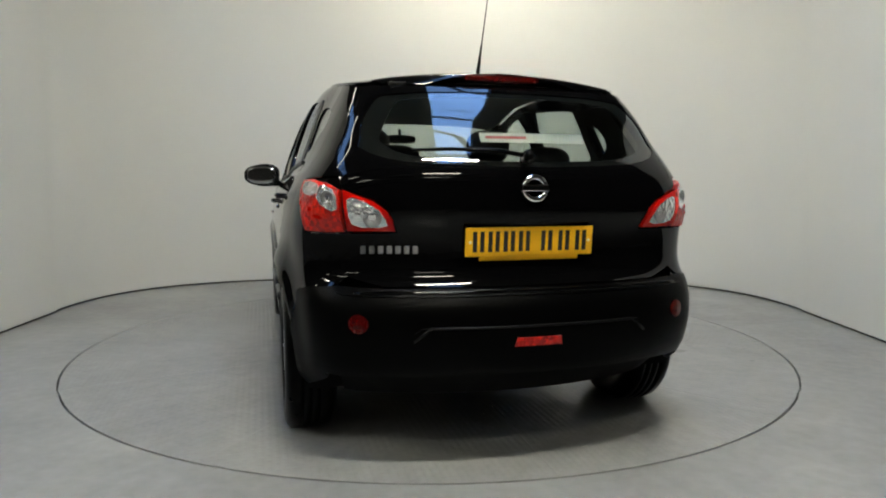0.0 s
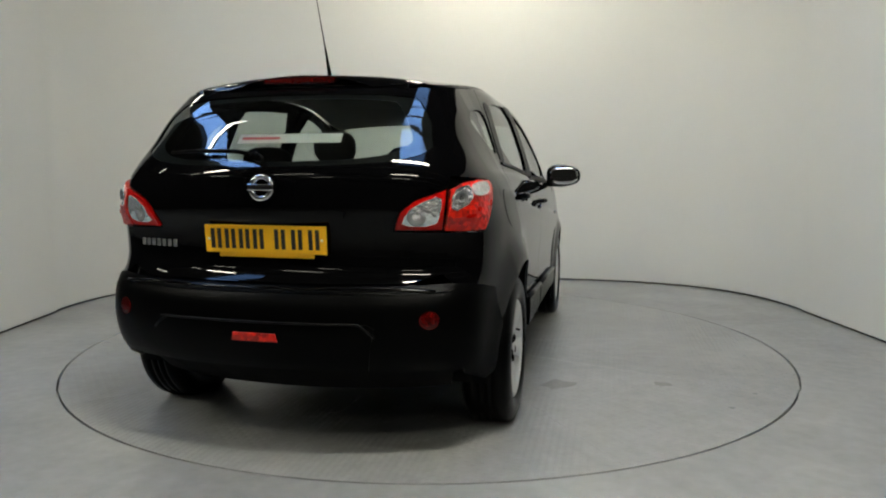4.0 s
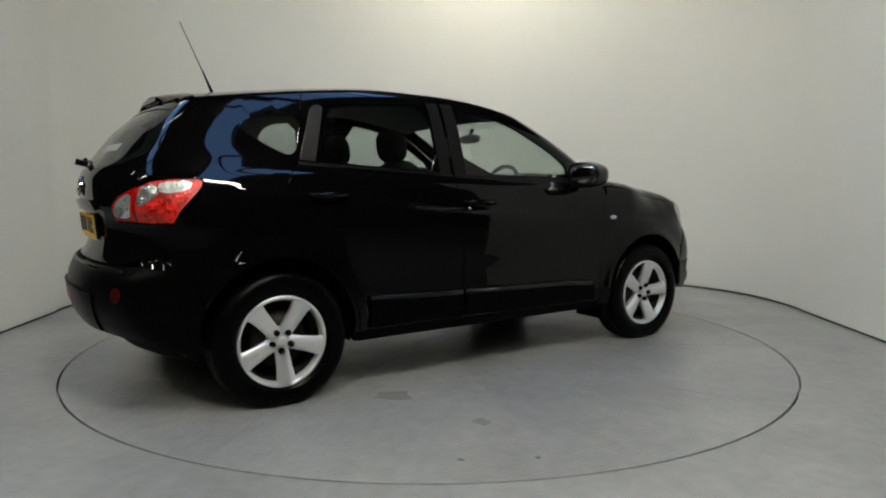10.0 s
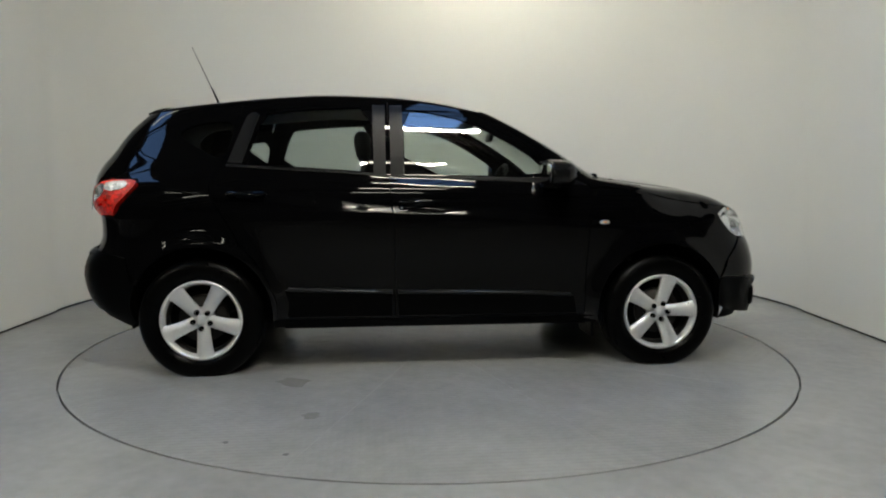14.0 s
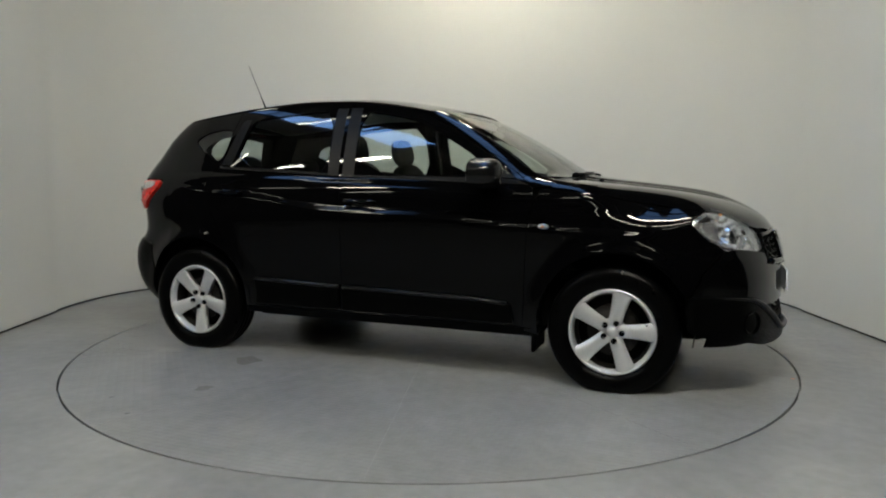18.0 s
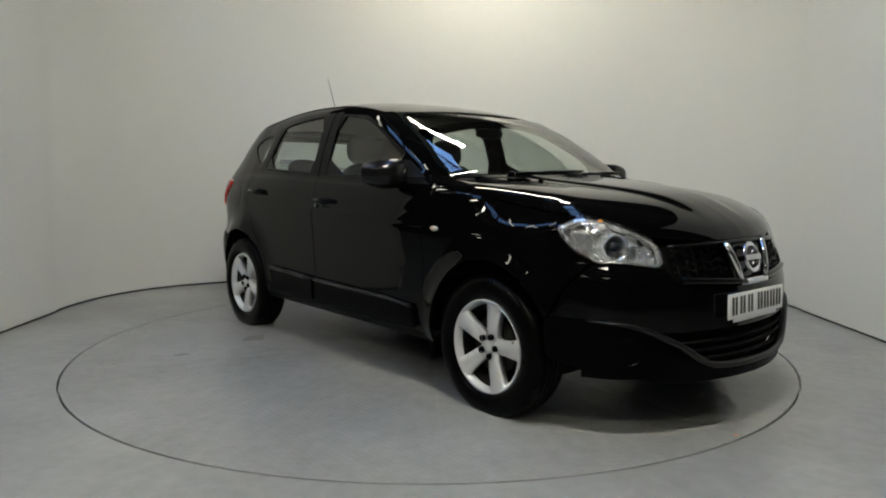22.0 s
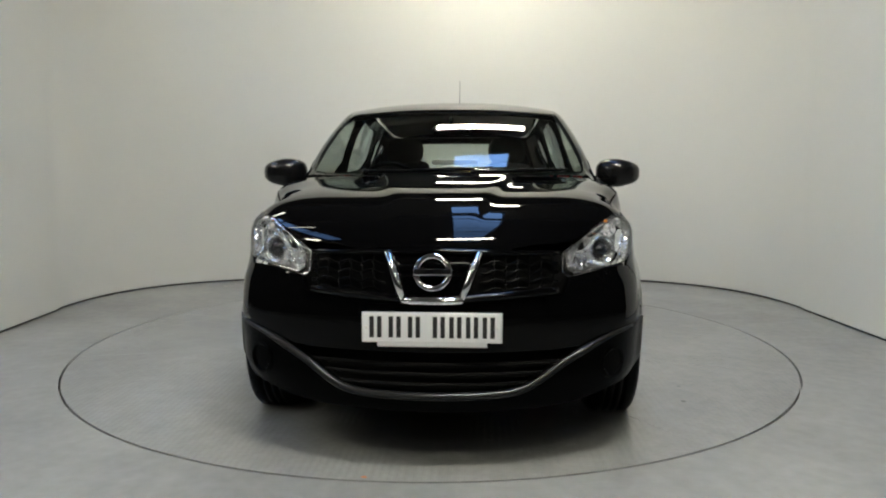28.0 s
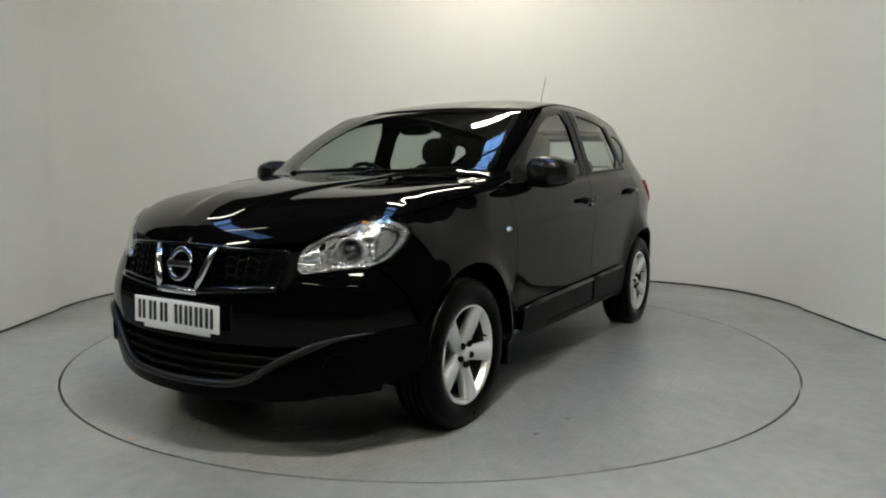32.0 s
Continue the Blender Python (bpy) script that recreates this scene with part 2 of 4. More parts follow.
def bonnet_z(x, y):
    x, y = np.asarray(x, float), np.asarray(y, float)
    lo, hi = np.full_like(x, 0.70), np.full_like(x, 1.13)
    for _ in range(30):
        mid = (lo + hi) / 2
        up = front_x(y, mid) > x
        lo, hi = np.where(up, mid, lo), np.where(up, hi, mid)
    edge = 0.17 + 0.17 * np.clip((x - 1.95) / -0.85, 0, 1)
    fade = np.clip((2.02 - x) / 0.25, 0, 1)
    return lo + fade * 0.016 / (1 + np.exp((np.abs(y) - edge) / 0.012)) - fade * 0.004


ROOF = spline([(-1.76, 1.505), (-1.58, 1.527), (-1.27, 1.565), (-0.93, 1.600), (-0.6, 1.620), (-0.29, 1.612), (-0.04, 1.586), (0.24, 1.533), (0.37, 1.500)])
CROWN = 0.05


def roof_edge(x):
    return ROOF(x) - CROWN


def roof_z(x, y):
    w = side_y(x, roof_edge(x))
    return ROOF(x) - CROWN * np.clip(np.abs(y) / w, 0, 1.2) ** 2.4


def rolled(p):
    """Rolls the shoulders of the front wings over, where wing and bonnet meet."""
    x, y, z = p[:, 0], p[:, 1], p[:, 2]
    a, b = np.clip((x - 1.12) / 0.36, 0, 1), np.clip((1.80 - x) / 0.25, 0, 1)
    k = a * a * (3 - 2 * a) * b * b * (3 - 2 * b) * np.clip((np.abs(y) - 0.50) / 0.37, 0, 1.1) ** 2
    h = np.clip((z - 0.74) / 0.26, 0, 1)
    return np.stack([x, y - np.sign(y) * ROLL_IN * k * h * h, z - ROLL_DOWN * k * h], 1)


ROLL_IN, ROLL_DOWN = 0.09, 0.03


# charts: (a, b) -> x, y, z
def chart_side(a, b):
    return rolled(np.stack([a, -side_y(a, b), b], 1))


def chart_front(a, b):
    return np.stack([front_x(a, b), a, b], 1)


def chart_rear(a, b):
    return np.stack([rear_x(a, b), a, b], 1)


def chart_bonnet(a, b):
    return rolled(np.stack([a, b, bonnet_z(a, b)], 1))


def chart_roof(a, b):
    return np.stack([a, b, roof_z(a, b)], 1)


def chart_fwrap(a, b):
    """a: signed length round the nose from the middle (plus: towards y > 0)."""
    u = np.abs(a)
    x = NOSE(b) - AFRONT(b) * np.interp(u, FU, FDX)
    return rolled(np.stack([x, np.sign(a) * (WIDE(b) * np.interp(u, FU, FYF) + flare(x, b)), b], 1))


def chart_rwrap(a, b):
    u = np.abs(a)
    x = TAIL(b) + AREAR(b) * np.interp(u, RU, RDX)
    return np.stack([x, np.sign(a) * (wide_rear(b) * np.interp(u, RU, RYF) + flare(x, b)), b], 1)


def fy(y, z):
    return float(np.interp(abs(y) / WIDE(z), FYF, FU)) * (1 if y > 0 else -1), z


def fx(x, z):
    return -float(np.interp((NOSE(z) - x) / AFRONT(z), FDX, FU)), z


def ry(y, z):
    return float(np.interp(abs(y) / wide_rear(z), RYF, RU)) * (1 if y > 0 else -1), z


def rx(x, z):
    return -float(np.interp((x - TAIL(z)) / AREAR(z), RDX, RU)), z


def mirrored(pts):
    """A half outline (a < 0 side, from the middle out and back to the middle) closed over the middle."""
    return list(pts) + [(-a, b) for a, b in reversed(pts)]


def rounded(pts, times=2):
    for _ in range(times):
        out = []
        for (a, b), (c, d) in zip(pts, pts[1:] + pts[:1]):
            out += [(a * .75 + c * .25, b * .75 + d * .25), (a * .25 + c * .75, b * .25 + d * .75)]
        pts = out
    return pts


def inside(px, py, poly):
    r = np.zeros(len(px), bool)
    n = len(poly)
    for i in range(n):
        (x0, y0), (x1, y1) = poly[i], poly[(i + 1) % n]
        if y0 != y1:
            r ^= ((y0 > py) != (y1 > py)) & (px < (x1 - x0) * (py - y0) / (y1 - y0) + x0)
    return r


def dense(poly, h):
    out = []
    for (a, b), (c, d) in zip(poly, list(poly[1:]) + [poly[0]]):
        n = max(1, math.ceil(math.hypot(c - a, d - b) / h))
        out += [(a + (c - a) * k / n, b + (d - b) * k / n) for k in range(n)]
    return out


def shrunk(poly, g):
    a = np.array(poly)
    nxt, prv = np.roll(a, -1, 0), np.roll(a, 1, 0)
    t = nxt - prv
    t /= np.maximum(np.linalg.norm(t, axis=1), 1e-9)[:, None]
    area = np.sum(a[:, 0] * nxt[:, 1] - nxt[:, 0] * a[:, 1])
    nrm = np.stack([-t[:, 1], t[:, 0]], 1) * (1 if area > 0 else -1)
    return [tuple(p) for p in a + g * nrm]


from mathutils.geometry import delaunay_2d_cdt


def sheet(chart, outline, h=0.03, holes=(), gap=0.002, lift=0.0, thick=0.014, flip=False, mirror=False):
    """A curved panel: the outline in a chart of the body, filled, laid on the body's surface, with turned-in edges."""
    loop = shrunk(dense(outline, h * 0.6), gap)
    loops = [loop] + [dense(k, h * 0.6) for k in holes]
    a = np.array(loop)
    gx, gy = np.meshgrid(np.arange(a[:, 0].min(), a[:, 0].max(), h), np.arange(a[:, 1].min(), a[:, 1].max(), h))
    gx[1::2] += h / 2
    gx, gy = gx.ravel(), gy.ravel()
    keep = inside(gx, gy, loop)
    for k in holes:
        keep &= ~inside(gx, gy, k)
    allb = np.concatenate([np.array(k) for k in loops])
    gx, gy = gx[keep], gy[keep]
    if len(gx):
        dist = np.sqrt(((np.stack([gx, gy], 1)[:, None] - allb[None]) ** 2).sum(2)).min(1)
        gx, gy = gx[dist > 0.45 * h], gy[dist > 0.45 * h]
    verts, edges, base = [], [], 0
    for k in loops:
        verts += [Vector(p) for p in k]
        edges += [(base + i, base + (i + 1) % len(k)) for i in range(len(k))]
        base += len(k)
    verts += [Vector((p, q)) for p, q in zip(gx, gy)]
    v2, _, faces, *_ = delaunay_2d_cdt(verts, edges, [], 1, 1e-5)
    c2 = np.array([(v.x, v.y) for v in v2])
    p3 = chart(c2[:, 0], c2[:, 1])
    q = 0.005
    n3 = np.cross(chart(c2[:, 0] + q, c2[:, 1]) - chart(c2[:, 0] - q, c2[:, 1]), chart(c2[:, 0], c2[:, 1] + q) - chart(c2[:, 0], c2[:, 1] - q))
    n3 /= np.maximum(np.linalg.norm(n3, axis=1), 1e-12)[:, None]
    if mirror:
        p3 = p3 * np.array([1, -1, 1])
        n3 = n3 * np.array([1, -1, 1])
    bm = bmesh.new()
    lay = bm.verts.layers.float_vector.new("shade")
    vs = [bm.verts.new(p) for p in p3]
    for v, n in zip(vs, n3):
        v[lay] = Vector(n)
    cen = np.array([c2[list(f)].mean(0) for f in faces])
    ok = inside(cen[:, 0], cen[:, 1], loop)
    for k in holes:
        ok &= ~inside(cen[:, 0], cen[:, 1], k)
    for f, good in zip(faces, ok):
        if good:
            try:
                bm.faces.new([vs[i] for i in f])
            except ValueError:
                pass
    bmesh.ops.delete(bm, geom=[v for v in bm.verts if not v.link_faces], context="VERTS")
    bm.normal_update()
    # outward is away from the car's middle
    s = sum(f.normal.dot(f.calc_center_median() - Vector((f.calc_center_median().x * 0.55, 0, 0.62))) * f.calc_area() for f in bm.faces)
    if (s < 0) != flip:
        bmesh.ops.reverse_faces(bm, faces=bm.faces[:])
        bm.normal_update()
    for f in bm.faces:
        f.smooth = True
    nrm = {}
    for v in bm.verts:
        n = v[lay] if v[lay].dot(v.normal) > 0 else -v[lay]
        if n.dot(v.normal) < 0.8:
            n = v.normal.copy()
        v[lay] = n
        nrm[v] = n.copy()
    if lift:
        for v in bm.verts:
            v.co += nrm[v] * lift
    if thick:
        rim = [e for e in bm.edges if len(e.link_faces) == 1]
        top, low = {}, {}
        for e in rim:
            for v in e.verts:
                if v not in top:
                    top[v] = bm.verts.new(v.co)
                    low[v] = bm.verts.new(v.co - nrm[v] * thick)
        for e in rim:
            lo = e.link_loops[0]
            p, q = lo.vert, lo.link_loop_next.vert
            f = bm.faces.new((top[q], top[p], low[p], low[q]))
            f.smooth = True
    return bm


# ---------------------------------------------------------------- the studio
def floor_mat(name, base, tread):
    m = mat(name, base, 0.34, vary=0.0)
    nt = m.node_tree
    b = nt.nodes["Principled BSDF"]
    co = nt.nodes.new("ShaderNodeTexCoord")
    big, fine = nt.nodes.new("ShaderNodeTexNoise"), nt.nodes.new("ShaderNodeTexNoise")
    big.inputs["Scale"].default_value, big.inputs["Detail"].default_value, big.inputs["Roughness"].default_value = 0.9, 9, 0.62
    fine.inputs["Scale"].default_value, fine.inputs["Detail"].default_value = 14, 8
    for n in (big, fine):
        nt.links.new(co.outputs["Object"], n.inputs["Vector"])
    ramp = nt.nodes.new("ShaderNodeValToRGB")
    ramp.color_ramp.elements[0].position, ramp.color_ramp.elements[1].position = 0.30, 0.72
    ramp.color_ramp.elements[0].color = (*[c * 0.74 for c in base], 1)
    ramp.color_ramp.elements[1].color = (*[c * 1.14 for c in base], 1)
    add = nt.nodes.new("ShaderNodeMath")
    add.operation = "MULTIPLY_ADD"
    add.inputs[1].default_value, add.inputs[2].default_value = 0.30, 0.0
    nt.links.new(fine.outputs["Fac"], add.inputs[0])
    tot = nt.nodes.new("ShaderNodeMath")
    tot.operation = "MULTIPLY_ADD"
    tot.inputs[1].default_value = 0.70
    nt.links.new(big.outputs["Fac"], tot.inputs[0])
    nt.links.new(add.outputs[0], tot.inputs[2])
    nt.links.new(tot.outputs[0], ramp.inputs[0])
    nt.links.new(ramp.outputs[0], b.inputs["Base Color"])
    rr = nt.nodes.new("ShaderNodeMapRange")
    rr.inputs["To Min"].default_value, rr.inputs["To Max"].default_value = 0.15, 0.25
    nt.links.new(big.outputs["Fac"], rr.inputs["Value"])
    nt.links.new(rr.outputs["Result"], b.inputs["Roughness"])
    bp = nt.nodes.new("ShaderNodeBump")
    bp.inputs["Distance"].default_value = 0.003
    if tread:
        br = nt.nodes.new("ShaderNodeTexBrick")
        br.offset, br.squash = 0.5, 1.0
        for key, value in (("Color1", (1, 1, 1, 1)), ("Color2", (1, 1, 1, 1)), ("Mortar", (0, 0, 0, 1)), ("Scale", 1.0), ("Mortar Size", 0.011), ("Mortar Smooth", 0.6), ("Brick Width", 0.062), ("Row Height", 0.031)):
            br.inputs[key].default_value = value
        nt.links.new(co.outputs["Object"], br.inputs["Vector"])
        nt.links.new(br.outputs["Color"], bp.inputs["Height"])
        bp.inputs["Strength"].default_value = 0.22
    else:
        nt.links.new(fine.outputs["Fac"], bp.inputs["Height"])
        bp.inputs["Strength"].default_value = 0.15
    nt.links.new(bp.outputs["Normal"], b.inputs["Normal"])
    return m


FLOOR = floor_mat("grey_floor_paint", (0.27, 0.275, 0.268), False)
TABLE = floor_mat("grey_table_paint", (0.27, 0.275, 0.268), True)
WALL = mat("white_wall_paint", (0.675, 0.672, 0.635), 0.6, vary=0.03, scale=1.3, bump=0.06, bscale=60)
CEIL = mat("dark_ceiling", (0.05, 0.05, 0.05), 0.8, vary=0.25, scale=3)
BACK = mat("dark_workshop", (0.012, 0.012, 0.012), 0.8, vary=0.25, scale=2)
IRON = mat("dark_iron", (0.03, 0.03, 0.032), 0.6, vary=0.2, scale=20)
GROOVE = mat("black_gap", (0.012, 0.012, 0.012), 0.8)
STAIN = mat("faint_stain", (0.19, 0.19, 0.18), 0.22, vary=0.25, scale=40, spec=0.4)
SEAM = mat("seam_grey", (0.18, 0.18, 0.178), 0.6, vary=0.3, scale=3)
RUST = mat("rust_spot", (0.35, 0.12, 0.05), 0.7, vary=0.3, scale=80)
SPECK = mat("dark_speck", (0.05, 0.05, 0.05), 0.6)
TUBE = mat("lit_tube", (0.9, 0.9, 0.9), 0.5, emit=(1.0, 0.94, 0.75), power=60.0)
TUBE_DIM = mat("half_lit_tube", (0.9, 0.9, 0.9), 0.5, emit=(1.0, 0.95, 0.79), power=152.0)
TUBE_MID = mat("dimmer_tube", (0.9, 0.9, 0.9), 0.5, emit=(1.0, 0.95, 0.79), power=52.0)
TUBE_SIDE = mat("side_tube", (0.9, 0.9, 0.9), 0.5, emit=(1.0, 0.95, 0.79), power=85.0)
TUBE_LOW = mat("faint_tube", (0.9, 0.9, 0.9), 0.5, emit=(0.97, 0.95, 0.80), power=14.0)
SKY = mat("blue_sky", (0.0, 0.0, 0.0), 1.0, emit=(0.24, 0.48, 1.0), power=3.5)
CASE = mat("lamp_case", (0.5, 0.5, 0.5), 0.4)

R_TABLE = 2.226


def circle_rows(radii, z, seg=160):
    return [[(r * math.cos(2 * math.pi * k / seg), r * math.sin(2 * math.pi * k / seg), z) for k in range(seg)] for r in radii]


def build_floor():
    bm = ring_mesh(circle_rows([R_TABLE + 0.006, 3.0, 4.5, 7.0, 16.0], 0.0))
    inner = ring_mesh([circle_rows([R_TABLE + 0.006], 0.0)[0], circle_rows([R_TABLE + 0.006], -0.05)[0], circle_rows([R_TABLE - 0.3], -0.05)[0]])
    join(bm, inner)
    bmesh.ops.recalc_face_normals(bm, faces=bm.faces[:])
    ob = part("floor", bm, FLOOR, None)
    return tagged(ob, "grey painted concrete floor with scuffs and stains", "floor", kind="structure")


def wall_path():
    pts = [(-3.04 - 0.05 * max(y, 0), y) for y in np.linspace(-0.2, 1.0, 6)]
    for a in np.linspace(math.pi, 0, 62)[1:-1]:
        c, s = math.cos(a), math.sin(a)
        k = (abs(c) ** 2.8 + abs(s) ** 2.8) ** (1 / 2.8)
        pts.append((3.12 * c / k, 1.0 + 1.97 * s / k))
    return pts + [(3.06 + 0.04 * max(y, 0), y) for y in np.linspace(1.0, -1.6, 8)]


def build_wall():
    p = wall_path()
    out = []
    for i, (x, y) in enumerate(p):
        (a, b), (c, d) = p[max(i - 1, 0)], p[min(i + 1, len(p) - 1)]
        n = Vector((-(d - b), c - a)).normalized()
        out.append((x + n.x * 0.12, y + n.y * 0.12))
    rows = [[(x, y, 0.0) for x, y in p], [(x, y, 3.4) for x, y in p], [(x, y, 3.4) for x, y in out], [(x, y, 0.0) for x, y in out]]
    bm = ring_mesh(rows, close=False)
    for q in (0, -1):
        bm.verts.ensure_lookup_table()
        n = len(p)
        idx = [0, n, 2 * n, 3 * n] if q == 0 else [n - 1, 2 * n - 1, 3 * n - 1, 4 * n - 1]
        bm.faces.new([bm.verts[i] for i in idx])
    bmesh.ops.recalc_face_normals(bm, faces=bm.faces[:])
    ob = part("wall_curved", smooth(bm, 30), WALL, None)
    tagged(ob, "off-white curved studio wall behind the turntable", "wall", kind="structure")
    # black strip along the wall's foot: the joint, its shadow put into the colour
    rows = [[(x * 0.9985, y - 0.004, z) for x, y in p] for z in (0.0, 0.014)]
    bm = ring_mesh(rows, close=False)
    strip = part("baseboard", bm, GROOVE, None)
    tagged(strip, "thin black strip for the joint and its shadow along the foot of the wall", "joint", kind="structure")


def build_hall():
    """The dark workshop behind the camera, its roof and rooflight."""
    z0, z1 = 4.6, 4.75
    bm = bmesh.new()
    lights = ((0.14, 0.98, -3.85, 1.0), (-4.25, -3.40, -3.6, 1.0))
    box(bm, -8, -4.25, -13, 4.5, z0, z1)
    box(bm, -4.25, -3.40, -13, -3.6, z0, z1)
    box(bm, -4.25, -3.40, 1.0, 4.5, z0, z1)
    box(bm, -3.40, 0.14, -13, 4.5, z0, z1)
    for y0, y1 in ((-13, -3.85), (1.0, 4.5)):
        box(bm, 0.14, 0.98, y0, y1, z0, z1)
    box(bm, 0.98, 8, -13, 4.5, z0, z1)
    for y in np.arange(-10.9, 4.4, 2.2):
        box(bm, -8, 8, y - 0.06, y + 0.06, z0 - 0.22, z0 - 0.003)
    ob = part("ceiling", bm, CEIL, None)
    tagged(ob, "dark workshop ceiling with steel beams", "ceiling", kind="structure")
    # unseen walls added round the hall, near-black to keep reflections dark
    for name, b in (("wall_south", (-8, 8, -13.2, -13, 0, z0)), ("wall_west", (-8.2, -8, -13, 4.5, 0, z0)), ("wall_east", (8, 8.2, -13, 4.5, 0, z0)), ("wall_north", (-8, 8, 4.5, 4.7, 0, z0))):
        ob = part(name, box(bmesh.new(), *b), BACK, None)
        tagged(ob, "unseen dark wall closing in the workshop", "wall", kind="structure")
    for k, (gx0, gx1, gy0, gy1) in enumerate(lights):
        win = new("window_%d" % (k + 1))
        tagged(win, "long rooflight with dark glazing bars", "rooflight", kind="structure")
        sky_bm = box(bmesh.new(), gx0 - 0.6, gx1 + 0.6, gy0 - 0.6, gy1 + 0.6, z1 + 0.3, z1 + 0.32)
        tagged(part("backdrop", sky_bm, SKY, None), "blue daylight sky above the rooflight", "sky", kind="structure")
        for q in range(5):
            y = gy0 + (gy1 - gy0) * q / 4
            part("glazing_bar", box(bmesh.new(), gx0, gx1, y - 0.02, y + 0.02, z0 + 0.02, z0 + 0.08), IRON, win)


def strip_light(material, label, m, half=0.075):
    first = new("strip_light")
    tagged(first, label, "ceiling light", "strip lights over the turntable")
    part("casing", box(bmesh.new(), -0.62, 0.62, -half - 0.01, half + 0.01, 0.0, 0.06, 0.006), CASE, first)
    part("diffuser", box(bmesh.new(), -0.60, 0.60, -half, half, -0.05, -0.001, 0.012), material, first, "glowing white diffuser")
    for sx in (-0.45, 0.45):
        part("hanger", tube([(sx, 0, 0.06), (sx, 0, 0.46)], 0.006, 6), IRON, first)
    first.matrix_basis = m
    return first


def build_tubes():
    strip_light(TUBE, "bright fluorescent strip light hung near the curved wall", pose(0.52, 1.6, 4.14))
    strip_light(TUBE_DIM, "bright fluorescent strip light hung before the turntable", pose(0.52, -3.25, 4.14))
    strip_light(TUBE_MID, "fluorescent strip light hung behind the camera stand", pose(0.52, -5.4, 4.14))
    side = strip_light(TUBE_SIDE, "fluorescent strip light hung beside the turntable", pose(-4.7, -3.4, 4.14))
    low = strip_light(TUBE_LOW, "narrow fluorescent strip light hung under the workshop ceiling", pose(-3.3, 1.15, 4.14), 0.045)
    for x, y in ((0.52, -7.6), (-3.1, -1.3), (-3.3, -5.4), (-3.3, -7.6), (-6.6, -1.3), (-6.6, -3.4), (-6.6, -5.4)):
        copy_thing(low, pose(x, y, 4.14))


def build_table():
    t = new("turntable")
    tagged(t, "round grey painted steel turntable flush with the floor", "turntable")
    bm = ring_mesh(circle_rows([0.02, 0.5, 1.0, 1.5, 2.0, R_TABLE - 0.006], 0.0) + circle_rows([R_TABLE - 0.006], -0.045))
    bm.verts.ensure_lookup_table()
    bm.faces.new(bm.verts[:160][::-1])
    bmesh.ops.recalc_face_normals(bm, faces=bm.faces[:])
    part("deck", bm, TABLE, t)
    for k in range(10):
        seam = part("joint", box(bmesh.new(), 0.5, 2.2, -0.0012, 0.0012, 0.0004, 0.0010), SEAM, t, "thin seam between the deck plates")
        seam.matrix_basis = pose(0, 0, 0, 0, 0, 34 + 36 * k)
    for x, y, r, m in ((-1.009, -1.745, 0.016, SPECK), (-0.746, -1.896, 0.015, SPECK), (-0.82, -0.91, 0.10, STAIN), (-0.69, -1.45, 0.05, STAIN), (1.255, 1.31, 0.018, SPECK), (1.01, 1.355, 0.014, SPECK), (2.19, -0.11, 0.012, RUST)):
        b = bmesh.new()
        bmesh.ops.create_circle(b, cap_ends=True, segments=14, radius=r)
        rnd = random.Random(int(x * 1000))
        for v in b.verts:
            v.co *= rnd.uniform(0.6, 1.15)
        part("spot", b, m, t, "small dark mark on the deck", )
        b = t.children[-1]
        b.matrix_basis = pose(x, y, 0.0012)
    return t


# ---------------------------------------------------------------- the car
def arch(h, a0, a1, r=0.385, n=18):
    return [(h + r * math.cos(radians(a0 + (a1 - a0) * k / n)), 0.335 + r * math.sin(radians(a0 + (a1 - a0) * k / n))) for k in range(n + 1)]


def both(name, parent, material, chart, outline, label="", **kw):
    """The same panel on either side of the car; returns right, left."""
    return [part(name, sheet(chart, outline, mirror=m, **kw), material, parent[i] if isinstance(parent, (list, tuple)) else parent, label) for i, m in enumerate((False, True))]


DOOR_REAR = [(-0.90, 0.305), (-0.905, 0.40), (-0.95, 0.53), (-1.02, 0.64), (-1.095, 0.73), (-1.17, 0.86), (-1.255, 1.0), (-1.26, 1.06), (-1.195, 1.165), (-1.135, 1.40), (-1.10, float(roof_edge(-1.10)) - 0.012)]
BPILLAR = [(-0.25, 0.305), (-0.25, 0.80), (-0.28, 1.10), (-0.285, float(roof_edge(-0.285)) - 0.012)]
APILLAR = [(0.20, float(roof_edge(0.20)) - 0.012), (0.40, 1.375), (0.62, 1.235), (0.80, 1.115), (0.885, 1.045)]
DOOR_FRONT = [(0.905, 0.99), (0.875, 0.90), (0.855, 0.60), (0.85, 0.305)]
WING_TOP = [(0.93, 1.045), (1.2, 1.020), (1.45, 0.990), (1.62, 0.958), (1.72, 0.935)]
FWIN = [(0.60, 1.105), (-0.19, 1.118), (-0.195, 1.492), (-0.02, 1.470), (0.17, 1.425), (0.37, 1.325), (0.585, 1.195)]
RWIN = [(-1.075, 1.173), (-0.54, 1.14), (-0.375, 1.128), (-0.380, 1.50), (-0.62, 1.492), (-0.90, 1.468), (-0.98, 1.45)]
QWIN = rounded([(-1.185, 1.185), (-1.125, 1.405), (-1.25, 1.41), (-1.38, 1.385), (-1.445, 1.345), (-1.42, 1.312), (-1.31, 1.24)], 2)


def arc_edge(lo, hi, n):
    return [(x, float(roof_edge(x)) - 0.012) for x in np.linspace(lo, hi, n)]


